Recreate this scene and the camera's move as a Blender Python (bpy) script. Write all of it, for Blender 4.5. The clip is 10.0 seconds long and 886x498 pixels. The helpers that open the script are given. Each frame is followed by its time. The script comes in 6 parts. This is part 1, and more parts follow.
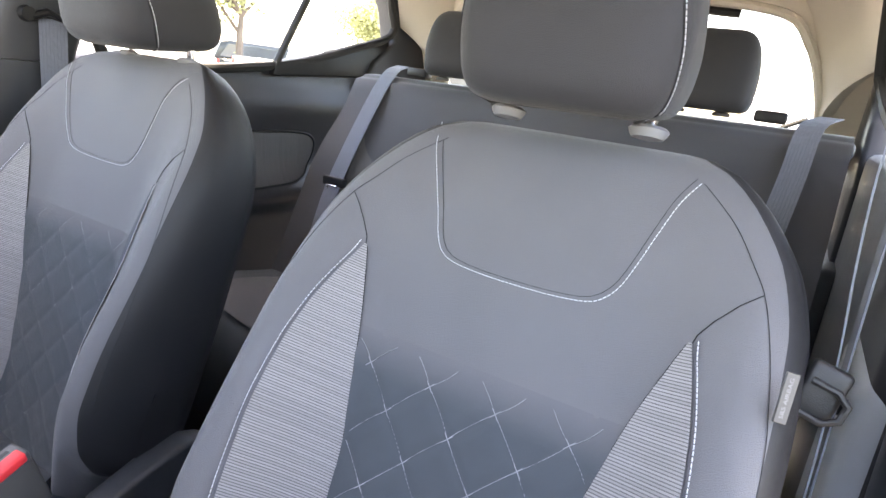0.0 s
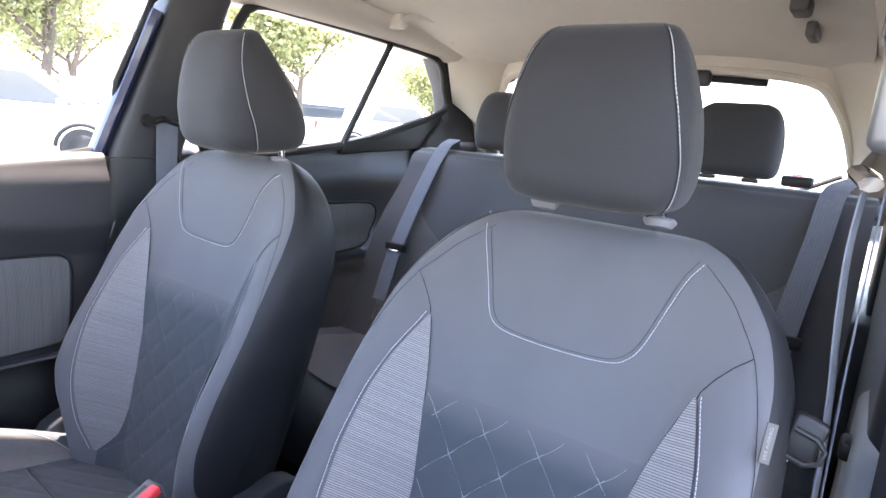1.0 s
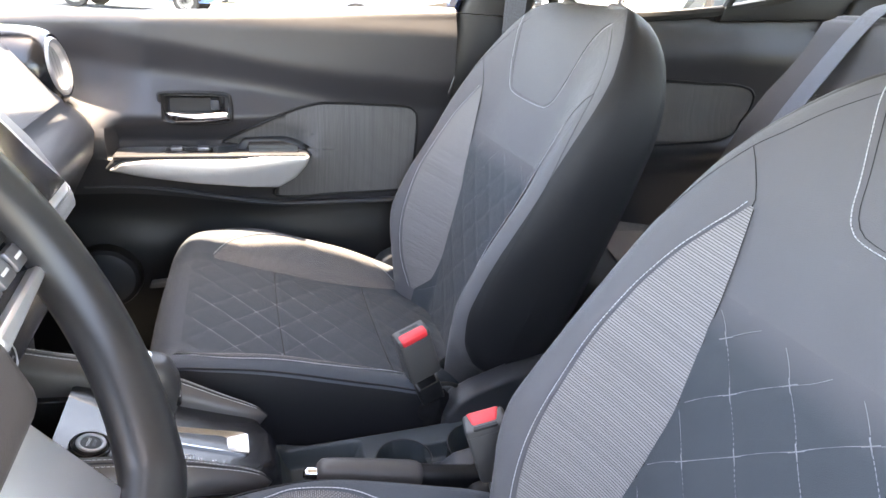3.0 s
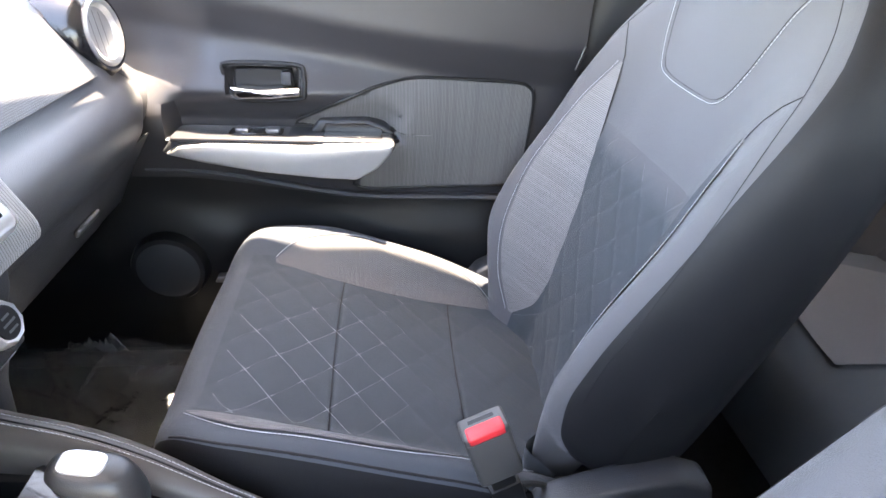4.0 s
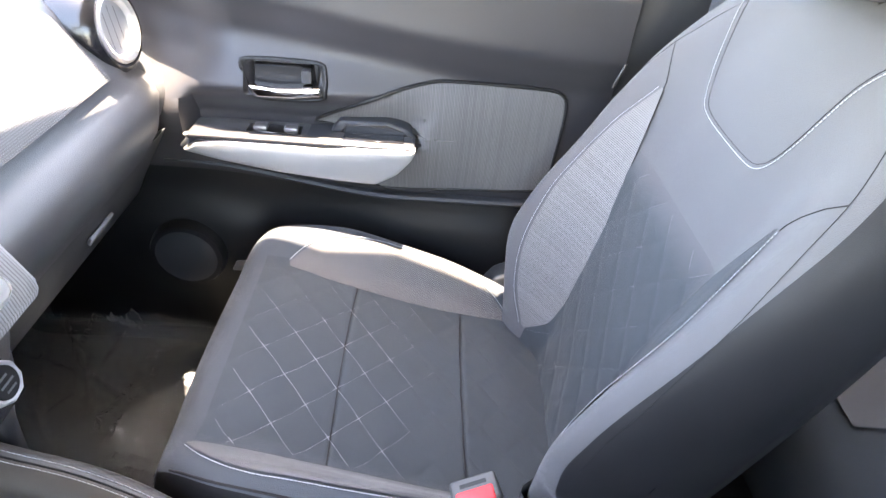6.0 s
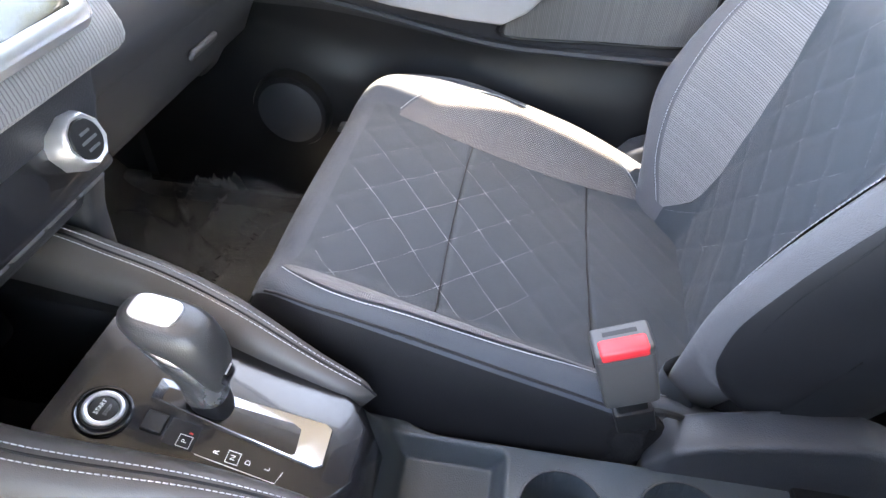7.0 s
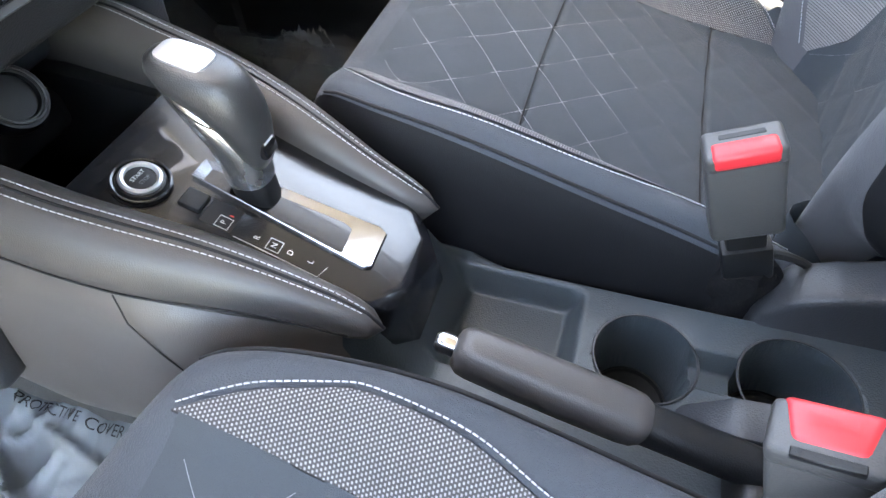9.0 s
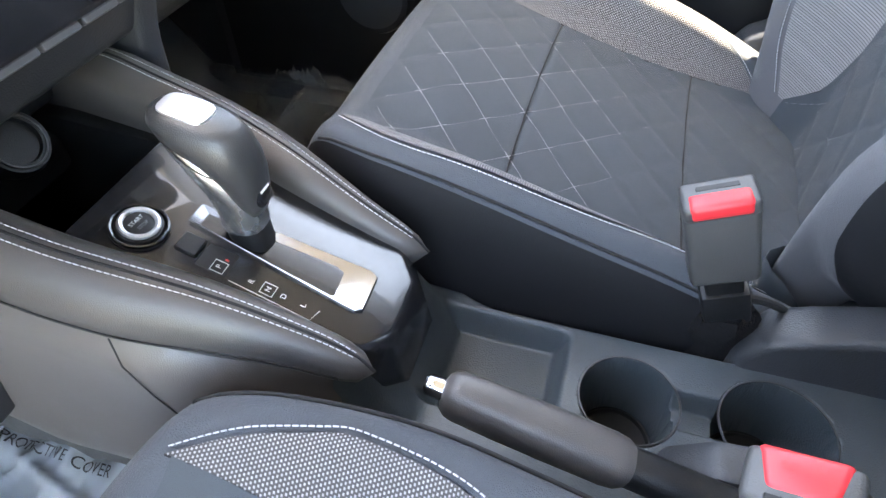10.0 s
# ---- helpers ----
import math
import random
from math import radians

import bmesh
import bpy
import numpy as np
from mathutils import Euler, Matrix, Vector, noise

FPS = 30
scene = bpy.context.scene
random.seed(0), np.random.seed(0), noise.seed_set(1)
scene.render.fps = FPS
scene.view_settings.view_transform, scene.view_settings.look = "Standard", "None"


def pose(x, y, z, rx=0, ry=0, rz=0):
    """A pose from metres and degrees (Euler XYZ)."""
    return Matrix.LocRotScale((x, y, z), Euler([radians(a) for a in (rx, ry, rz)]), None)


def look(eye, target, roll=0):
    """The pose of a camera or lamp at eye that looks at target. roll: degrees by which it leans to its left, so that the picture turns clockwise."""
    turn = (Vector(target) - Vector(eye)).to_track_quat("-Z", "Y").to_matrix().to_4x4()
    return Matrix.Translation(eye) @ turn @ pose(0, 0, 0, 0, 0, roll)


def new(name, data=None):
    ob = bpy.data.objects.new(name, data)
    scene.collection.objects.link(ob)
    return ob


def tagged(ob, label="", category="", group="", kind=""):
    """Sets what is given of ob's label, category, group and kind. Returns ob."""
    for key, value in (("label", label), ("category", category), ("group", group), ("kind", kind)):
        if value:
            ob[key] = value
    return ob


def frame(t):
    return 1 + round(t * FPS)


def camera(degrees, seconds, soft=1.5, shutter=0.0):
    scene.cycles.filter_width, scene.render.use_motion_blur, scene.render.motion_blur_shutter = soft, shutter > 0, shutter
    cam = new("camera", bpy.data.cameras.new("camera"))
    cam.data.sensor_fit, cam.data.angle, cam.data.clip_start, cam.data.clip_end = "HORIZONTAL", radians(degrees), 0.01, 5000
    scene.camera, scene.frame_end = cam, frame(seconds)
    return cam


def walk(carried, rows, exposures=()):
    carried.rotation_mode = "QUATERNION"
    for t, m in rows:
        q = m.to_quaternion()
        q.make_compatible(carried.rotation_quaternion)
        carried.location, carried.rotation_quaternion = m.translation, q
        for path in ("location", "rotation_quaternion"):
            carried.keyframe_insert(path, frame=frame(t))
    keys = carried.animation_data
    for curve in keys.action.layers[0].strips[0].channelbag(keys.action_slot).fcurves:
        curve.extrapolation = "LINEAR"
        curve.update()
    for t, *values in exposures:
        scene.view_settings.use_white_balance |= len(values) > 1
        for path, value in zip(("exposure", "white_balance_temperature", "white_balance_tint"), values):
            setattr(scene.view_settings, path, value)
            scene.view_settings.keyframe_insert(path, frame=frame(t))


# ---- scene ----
cam = camera(73.2, 10.0)
PATH = [
    (0, (0.558, -0.053, 1.208), (-0.392, 1.624, 0.674), 7.5),
    (0.5, (0.602, -0.14, 1.271), (-0.469, 1.491, 0.833), 5.7),
    (1, (0.623, -0.165, 1.274), (-0.508, 1.435, 0.874), 5.1),
    (1.5, (0.625, -0.17, 1.275), (-0.529, 1.414, 0.871), 4.7),
    (2, (0.625, -0.172, 1.277), (-0.585, 1.357, 0.83), 4.9),
    (2.5, (0.64, -0.121, 1.256), (-0.856, 1.053, 0.637), 4.3),
    (3, (0.592, -0.005, 1.199), (-1.135, 0.606, 0.396), 4.5),
    (3.2, (0.556, 0.055, 1.182), (-1.197, 0.48, 0.319), 3.8),
    (4.3, (0.277, 0.1, 1.227), (-1.455, 0.283, 0.243), 3.5),
    (4.5, (0.26, 0.1, 1.266), (-1.459, 0.28, 0.259), 4.3),
    (5, (0.255, 0.12, 1.307), (-1.418, 0.281, 0.224), 5.2),
    (6.3, (0.242, 0.123, 1.286), (-1.349, 0.167, 0.075), 5.3),
    (6.5, (0.222, 0.113, 1.241), (-1.347, 0.095, 0.0), 4.9),
    (7, (0.239, 0.091, 1.124), (-1.244, -0.09, -0.205), 2.9),
    (7.5, (0.254, 0.114, 1.044), (-1.128, -0.214, -0.363), -0.1),
    (8, (0.251, 0.115, 1.012), (-1.036, -0.29, -0.465), -2.0),
    (8.5, (0.248, 0.117, 1.009), (-0.984, -0.326, -0.503), -3.1),
    (9, (0.249, 0.116, 1.007), (-0.975, -0.333, -0.508), -3.1),
    (9.5, (0.248, 0.117, 1.008), (-0.998, -0.326, -0.492), -2.4),
    (10, (0.25, 0.117, 1.024), (-1.057, -0.32, -0.425), -1.5),
]
LIGHT = [(0, 4.20, 8700, 17), (0.5, 4.13, 7700, 19), (1.0, 4.04, 7300, 19), (2.0, 4.04, 7300, 17), (2.6, 4.16, 8900, 15), (4.3, 4.78, 8300, 15), (6.5, 5.00, 8400, 15), (7.5, 5.07, 8200, 11), (8.5, 4.98, 8300, 9), (10, 4.95, 8300, 9)]
walk(cam, [(t, look(eye, target, roll)) for t, eye, target, roll in PATH], LIGHT)

# ---- world, sun, exposure ----
SUN_UP = Vector((-0.122, 0.065, 0.985)).normalized()
world = bpy.data.worlds.new("sky")
scene.world = world
world.use_nodes = True
wn = world.node_tree.nodes
sky = wn.new("ShaderNodeTexSky")
sky.sky_type, sky.sun_disc = "NISHITA", False
sky.sun_elevation = math.asin(SUN_UP.z)
sky.sun_rotation = math.atan2(SUN_UP.x, SUN_UP.y)
sky.air_density, sky.dust_density = 1.0, 1.6
world.node_tree.links.new(sky.outputs[0], wn["Background"].inputs[0])
wn["Background"].inputs[1].default_value = 0.15
sun_data = bpy.data.lights.new("sun", "SUN")
sun_data.energy, sun_data.angle, sun_data.color = 3.0, radians(0.55), (1.0, 0.95, 0.87)
sun = new("sun", sun_data)
sun.matrix_world = look(SUN_UP * 20, (0, 0, 0))


# ---- materials ----
def mat(name, color, rough=0.6, metal=0.0, grain=0.0, grain_scale=900.0, vary=0.12, vary_scale=14.0, spec=0.5, coat=0.0, sheen=0.0):
    """A plain surface with broad tone drift and a fine grain relief, in metres."""
    m = bpy.data.materials.new(name)
    m.use_nodes = True
    nt, b = m.node_tree, m.node_tree.nodes["Principled BSDF"]
    b.inputs["Base Color"].default_value = (*color, 1)
    b.inputs["Roughness"].default_value, b.inputs["Metallic"].default_value = rough, metal
    b.inputs["Specular IOR Level"].default_value = spec
    b.inputs["Coat Weight"].default_value = coat
    b.inputs["Sheen Weight"].default_value = sheen
    b.inputs["Sheen Roughness"].default_value = 0.4
    tc = nt.nodes.new("ShaderNodeTexCoord")
    if vary:
        n = nt.nodes.new("ShaderNodeTexNoise")
        n.inputs["Scale"].default_value, n.inputs["Detail"].default_value = vary_scale, 5
        nt.links.new(tc.outputs["Object"], n.inputs["Vector"])
        r = nt.nodes.new("ShaderNodeMapRange")
        r.inputs["To Min"].default_value, r.inputs["To Max"].default_value = 1 - vary, 1 + vary
        nt.links.new(n.outputs["Fac"], r.inputs["Value"])
        mul = nt.nodes.new("ShaderNodeVectorMath")
        mul.operation = "SCALE"
        mul.inputs[0].default_value = color
        nt.links.new(r.outputs["Result"], mul.inputs["Scale"])
        nt.links.new(mul.outputs["Vector"], b.inputs["Base Color"])
        r2 = nt.nodes.new("ShaderNodeMapRange")
        r2.inputs["To Min"].default_value, r2.inputs["To Max"].default_value = max(0.02, rough - 0.08), min(1, rough + 0.08)
        nt.links.new(n.outputs["Fac"], r2.inputs["Value"])
        nt.links.new(r2.outputs["Result"], b.inputs["Roughness"])
    if grain:
        g = nt.nodes.new("ShaderNodeTexVoronoi")
        g.inputs["Scale"].default_value = grain_scale
        nt.links.new(tc.outputs["Object"], g.inputs["Vector"])
        bump = nt.nodes.new("ShaderNodeBump")
        bump.inputs["Strength"].default_value, bump.inputs["Distance"].default_value = grain, 0.0006
        nt.links.new(g.outputs["Distance"], bump.inputs["Height"])
        nt.links.new(bump.outputs["Normal"], b.inputs["Normal"])
    return m


def woven(name, light, dark, width, height, gap, rough=0.85, bump=0.5, offset=0.5, use_uv=True):
    """A weave of short bars on a darker ground; sizes in metres along the cloth."""
    m = mat(name, light, rough, vary=0, sheen=0.2)
    nt, b = m.node_tree, m.node_tree.nodes["Principled BSDF"]
    tc = nt.nodes["Texture Coordinate"]
    br = nt.nodes.new("ShaderNodeTexBrick")
    br.offset = offset
    br.inputs["Scale"].default_value = 1
    br.inputs["Brick Width"].default_value, br.inputs["Row Height"].default_value = width, height
    br.inputs["Mortar Size"].default_value, br.inputs["Mortar Smooth"].default_value = gap, 0.3
    br.inputs["Color1"].default_value = (*light, 1)
    br.inputs["Color2"].default_value = (*[c * 0.8 for c in light], 1)
    br.inputs["Mortar"].default_value = (*dark, 1)
    nt.links.new(tc.outputs["UV" if use_uv else "Object"], br.inputs["Vector"])
    nt.links.new(br.outputs["Color"], b.inputs["Base Color"])
    bp = nt.nodes.new("ShaderNodeBump")
    bp.invert = True
    bp.inputs["Strength"].default_value, bp.inputs["Distance"].default_value = bump, 0.0005
    nt.links.new(br.outputs["Fac"], bp.inputs["Height"])
    nt.links.new(bp.outputs["Normal"], b.inputs["Normal"])
    return m


def clear(name, tint=(1, 1, 1), gloss=0.05, rough=0.0, film=0.0):
    """A thin clear pane or film: it lets light through and mirrors some of it."""
    m = bpy.data.materials.new(name)
    m.use_nodes = True
    nt = m.node_tree
    nt.nodes.remove(nt.nodes["Principled BSDF"])
    t, g, mix, fr = (nt.nodes.new("ShaderNode" + k) for k in ("BsdfTransparent", "BsdfGlossy", "MixShader", "Fresnel"))
    t.inputs["Color"].default_value = (*tint, 1)
    g.inputs["Roughness"].default_value = rough
    fr.inputs["IOR"].default_value = 1.5
    nt.links.new(fr.outputs[0], mix.inputs[0])
    nt.links.new(t.outputs[0], mix.inputs[1])
    nt.links.new(g.outputs[0], mix.inputs[2])
    out = mix
    if film:
        df, out = nt.nodes.new("ShaderNodeBsdfDiffuse"), nt.nodes.new("ShaderNodeMixShader")
        df.inputs["Color"].default_value = (0.46, 0.49, 0.52, 1)
        out.inputs[0].default_value = film
        nt.links.new(mix.outputs[0], out.inputs[1])
        nt.links.new(df.outputs[0], out.inputs[2])
    nt.links.new(out.outputs[0], nt.nodes["Material Output"].inputs["Surface"])
    return m


FABRIC = mat("charcoal_knit", (0.093, 0.092, 0.099), 0.75, grain=0.6, grain_scale=1100, vary=0.14, sheen=0.18)
HEAD_CLOTH = mat("black_knit", (0.019, 0.0185, 0.021), 0.78, grain=0.5, grain_scale=1100, vary=0.14, sheen=0.12)
FLANK = mat("black_leatherette", (0.017, 0.017, 0.019), 0.52, grain=0.2, grain_scale=1300, vary=0.2, spec=0.3)
FABRIC_SIDE = mat("charcoal_side_cloth", (0.056, 0.056, 0.064), 0.68, grain=0.35, grain_scale=900, vary=0.1, sheen=0.2)
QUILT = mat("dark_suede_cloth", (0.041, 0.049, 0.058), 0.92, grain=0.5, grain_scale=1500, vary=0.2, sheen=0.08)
MESH = woven("grey_mesh_cloth", (0.28, 0.268, 0.268), (0.044, 0.041, 0.043), 0.0022, 0.0021, 0.00060, bump=0.15)
MESH_RIB = woven("ribbed_grey_mesh_cloth", (0.235, 0.225, 0.224), (0.085, 0.081, 0.083), 2.0, 0.0027, 0.00055, bump=0.06)
DOOR_MESH = woven("grey_door_cloth", (0.150, 0.147, 0.148), (0.066, 0.066, 0.068), 0.0024, 2.0, 0.00045, bump=0.25, offset=0.0)
QUILT_BACK = mat("dark_suede_back_cloth", (0.041, 0.049, 0.057), 0.9, grain=0.5, grain_scale=1500, vary=0.2, sheen=0.10)
qn, ql = QUILT_BACK.node_tree.nodes, QUILT_BACK.node_tree.links
qs, qr, qm = qn.new("ShaderNodeSeparateXYZ"), qn.new("ShaderNodeMapRange"), qn.new("ShaderNodeMix")
qm.data_type = "RGBA"
qr.inputs["From Min"].default_value, qr.inputs["From Max"].default_value = -0.135, -0.094
ql.new(qn["Texture Coordinate"].outputs["UV"], qs.inputs[0])
ql.new(qs.outputs["Y"], qr.inputs["Value"])
ql.new(qr.outputs["Result"], qm.inputs[0])
ql.new(qn["Vector Math"].outputs["Vector"], qm.inputs[6])
qm.inputs[7].default_value = (0.093, 0.092, 0.099, 1)              # the print fades into the plain knit at its top
ql.new(qm.outputs[2], qn["Principled BSDF"].inputs["Base Color"])
STITCH = mat("white_thread", (0.46, 0.46, 0.48), 0.7, vary=0.08, vary_scale=300)
QUILT_THREAD = mat("pale_quilt_thread", (0.19, 0.194, 0.206), 0.75, vary=0.35, vary_scale=60)
SEAM = mat("dark_seam", (0.012, 0.012, 0.014), 0.9, vary=0)
PLASTIC = mat("charcoal_plastic", (0.034, 0.036, 0.041), 0.42, grain=0.35, grain_scale=700, vary=0.14, spec=0.45)
DASH = mat("charcoal_dash_skin", (0.056, 0.058, 0.064), 0.42, grain=0.3, grain_scale=800, vary=0.1, spec=0.5)
# darker copy of the flank leatherette, with the low shade in its tone
CUSHION_SIDE = mat("shaded_side_leatherette", (0.0095, 0.0095, 0.011), 0.62, grain=0.3, grain_scale=1000, vary=0.2, spec=0.18)
DECK = mat("slate_console_plastic", (0.044, 0.055, 0.064), 0.45, grain=0.4, grain_scale=700, vary=0.14, spec=0.5)
CUSHION = mat("dark_seat_cloth", (0.047, 0.054, 0.065), 0.85, grain=0.7, grain_scale=900, vary=0.15, sheen=0.10)
PLASTIC_SOFT = mat("charcoal_soft_panel", (0.029, 0.028, 0.032), 0.40, grain=0.3, grain_scale=800, vary=0.1, spec=0.55, sheen=0.22)
BLACK = mat("black_plastic", (0.009, 0.009, 0.010), 0.45, grain=0.2, vary=0.15, spec=0.4)
RUBBER = mat("black_rubber", (0.012, 0.012, 0.012), 0.7, vary=0.2)
# black vinyl raised to warm grey: the console flank's sheen is in the colour
VINYL = mat("lifted_black_vinyl", (0.098, 0.086, 0.081), 0.42, grain=0.2, grain_scale=1200, vary=0.12, spec=0.5)
GLOSS = mat("gloss_black", (0.010, 0.010, 0.012), 0.13, grain=0.12, grain_scale=1500, vary=0.6, vary_scale=700, coat=0.4)
SILVER = mat("satin_silver", (0.62, 0.62, 0.63), 0.34, metal=0.75, vary=0.05, vary_scale=40)
GATE = mat("dark_chrome", (0.50, 0.50, 0.51), 0.2, metal=1.0, vary=0.04)
CHROME = mat("chrome", (0.82, 0.82, 0.84), 0.1, metal=1.0, vary=0)
GREY_SATIN = mat("dark_satin_grey", (0.20, 0.20, 0.21), 0.35, metal=0.6, vary=0.06)
RED = mat("red_button_plastic", (0.72, 0.035, 0.045), 0.4, vary=0.06)
GUIDE = mat("grey_plastic", (0.19, 0.19, 0.20), 0.4, vary=0.08)
# pillar cover tone raised to hold the reflection of outside light
PALE = mat("reflection_pale_plastic", (0.40, 0.42, 0.45), 0.35, vary=0.06)
PAD = mat("black_pad_vinyl", (0.062, 0.056, 0.054), 0.42, grain=0.2, grain_scale=1200, vary=0.12, spec=0.5)
BUCKLE = mat("buckle_grey_plastic", (0.062, 0.060, 0.060), 0.45, grain=0.2, vary=0.1)
WEB = woven("grey_belt_webbing", (0.20, 0.22, 0.27), (0.10, 0.105, 0.125), 0.006, 0.0016, 0.0003, bump=0.3, offset=0.0)
LINER = mat("beige_headliner_cloth", (0.63, 0.575, 0.49), 0.95, grain=0.3, grain_scale=700, vary=0.05)
BEIGE = mat("beige_plastic", (0.60, 0.545, 0.46), 0.6, grain=0.2, vary=0.04)
CARPET = mat("dark_carpet", (0.058, 0.058, 0.060), 1.0, grain=1.0, grain_scale=500, vary=0.35, vary_scale=90)
# near-black carpet copy that holds the seat gap's shade; also the gaiter's cloth
DARK_CARPET = mat("shaded_carpet_and_gaiter", (0.010, 0.010, 0.011), 1.0, grain=1.0, grain_scale=500, vary=0.3, vary_scale=90, spec=0.1)
COLLAR = mat("satin_grey_metal", (0.52, 0.53, 0.55), 0.26, metal=0.95, vary=0.06)
LEATHER = mat("black_leather_rim", (0.020, 0.020, 0.021), 0.34, grain=0.09, grain_scale=1500, vary=0.1)
KNOB_HIDE = mat("grey_knob_leather", (0.034, 0.034, 0.036), 0.38, grain=0.25, grain_scale=1100, vary=0.2, spec=0.6)
BLUE = mat("dark_blue_paint", (0.006, 0.012, 0.055), 0.25, vary=0.05, coat=0.6)
GLASS = clear("window_glass", (0.93, 0.96, 0.95))
FILM = clear("clear_plastic_film", (0.93, 0.93, 0.94), rough=0.05, film=0.28)
FILM_MILKY = clear("milky_plastic_film", (0.93, 0.93, 0.94), rough=0.08, film=0.50)
INK = mat("dark_print", (0.006, 0.006, 0.007), 0.7, vary=0)
WHITE_PRINT = mat("white_print", (0.75, 0.75, 0.75), 0.5, vary=0)
AMBER = mat("amber_mark", (0.7, 0.32, 0.05), 0.4, vary=0)
RED_MARK = mat("red_mark", (0.7, 0.05, 0.04), 0.4, vary=0)
KNIT = woven("grey_knit_dash", (0.062, 0.064, 0.070), (0.026, 0.027, 0.030), 0.0040, 0.0026, 0.0007, rough=0.55, bump=0.5)
SURROUND = woven("light_ribbed_plastic", (0.27, 0.27, 0.28), (0.13, 0.13, 0.135), 0.0032, 1.0, 0.0007, rough=0.5, bump=0.8, offset=0.0, use_uv=False)
ASPHALT = mat("asphalt", (0.18, 0.18, 0.175), 0.95, grain=0.6, grain_scale=60, vary=0.25, vary_scale=0.8)


# ---- mesh helpers ----
def hermite(xs, ys):
    """A smooth curve through the given knots."""
    xs, ys = list(xs), list(ys)
    n = len(xs)
    d = [(ys[i + 1] - ys[i]) / (xs[i + 1] - xs[i]) for i in range(n - 1)]
    m = [d[0]] + [0 if d[i - 1] * d[i] <= 0 else 2 * d[i - 1] * d[i] / (d[i - 1] + d[i]) for i in range(1, n - 1)] + [d[-1]]

    def f(x):
        x = min(max(x, xs[0]), xs[-1])
        i = min(max(int(np.searchsorted(xs, x)) - 1, 0), n - 2)
        h = xs[i + 1] - xs[i]
        t = (x - xs[i]) / h
        return ((2 * t**3 - 3 * t**2 + 1) * ys[i] + (t**3 - 2 * t**2 + t) * h * m[i] + (3 * t**2 - 2 * t**3) * ys[i + 1] + (t**3 - t**2) * h * m[i + 1])
    return f


def smooth(a, b, x):
    t = min(max((x - a) / (b - a), 0), 1)
    return t * t * (3 - 2 * t)


def span(a, b, n):
    return [a + (b - a) * i / (n - 1) for i in range(n)]


def data(name, verts, faces, material, uvs=None, soft=True):
    me = bpy.data.meshes.new(name)
    me.from_pydata([tuple(v) for v in verts], [], faces)
    if uvs:
        layer = me.uv_layers.new(name="cloth")
        for loop in me.loops:
            layer.data[loop.index].uv = uvs[loop.vertex_index]
    me.materials.append(material)
    if soft:
        me.polygons.foreach_set("use_smooth", [True] * len(me.polygons))
    me.update()
    return me


def base_of(ob):
    m = ob.matrix_basis.copy()
    if ob.parent:
        m = base_of(ob.parent) @ ob.matrix_parent_inverse @ m
    return m


def link(name, me, parent=None, label="", kind=""):
    ob = new(name, me)
    if parent:
        ob.parent = parent
        ob.matrix_parent_inverse = base_of(parent).inverted()
    if label or kind:
        tagged(ob, label, kind=kind)
    return ob


def thing(name, at, label, category, group="", kind=""):
    ob = new(name)
    ob.empty_display_size = 0.05
    ob.matrix_basis = Matrix.Translation(at)
    return tagged(ob, label, category, group, kind)


def part(name, bm, material, parent=None, label="", soft=True):
    me = bpy.data.meshes.new(name)
    bmesh.ops.recalc_face_normals(bm, faces=bm.faces)
    bm.to_mesh(me)
    bm.free()
    me.materials.append(material)
    if soft:
        me.polygons.foreach_set("use_smooth", [True] * len(me.polygons))
        me.set_sharp_from_angle(angle=radians(38))
    return link(name, me, parent, label)


def sheet(f, us, vs, thick=None):
    """Verts, faces and cloth coordinates of a sheet f(u, v)."""
    verts, uvs = [], []
    for v in vs:
        for u in us:
            verts.append(f(u, v))
            uvs.append((u, v))
    n = len(us)
    faces = [(j * n + i, j * n + i + 1, (j + 1) * n + i + 1, (j + 1) * n + i) for j in range(len(vs) - 1) for i in range(n - 1)]
    return verts, faces, uvs


def rings(sections, closed=True, caps=True):
    """Verts and faces of a skin over rings of equal length."""
    n = len(sections[0])
    verts = [p for s in sections for p in s]
    faces = []
    for j in range(len(sections) - 1):
        for i in range(n if closed else n - 1):
            k = (i + 1) % n
            faces.append((j * n + i, j * n + k, (j + 1) * n + k, (j + 1) * n + i))
    if caps and closed:
        faces.append(tuple(reversed(range(n))))
        faces.append(tuple((len(sections) - 1) * n + i for i in range(n)))
    return verts, faces


def tube(points, r, sides=6, closed=False, flat=1.0):
    """A round rod along points; r may be a list. flat squeezes it along its second axis."""
    pts = [Vector(p) for p in points]
    n = len(pts)
    rr = r if isinstance(r, (list, tuple)) else [r] * n
    out, ref = [], None
    for i in range(n):
        if closed:
            t = (pts[(i + 1) % n] - pts[i - 1]).normalized()
        else:
            t = (pts[min(i + 1, n - 1)] - pts[max(i - 1, 0)]).normalized()
        if ref is None:
            ref = t.cross(Vector((0, 0, 1)) if abs(t.z) < 0.9 else Vector((1, 0, 0))).normalized()
        ref = (ref - t * ref.dot(t)).normalized()
        b = t.cross(ref)
        out.append([pts[i] + (ref * math.cos(a) + b * math.sin(a) * flat) * rr[i] for a in (2 * math.pi * k / sides for k in range(sides))])
    if closed:
        out.append(out[0])
    return rings(out, True, not closed)


def join(pieces):
    verts, faces = [], []
    for v, f in pieces:
        k = len(verts)
        verts += v
        faces += [tuple(i + k for i in q) for q in f]
    return verts, faces


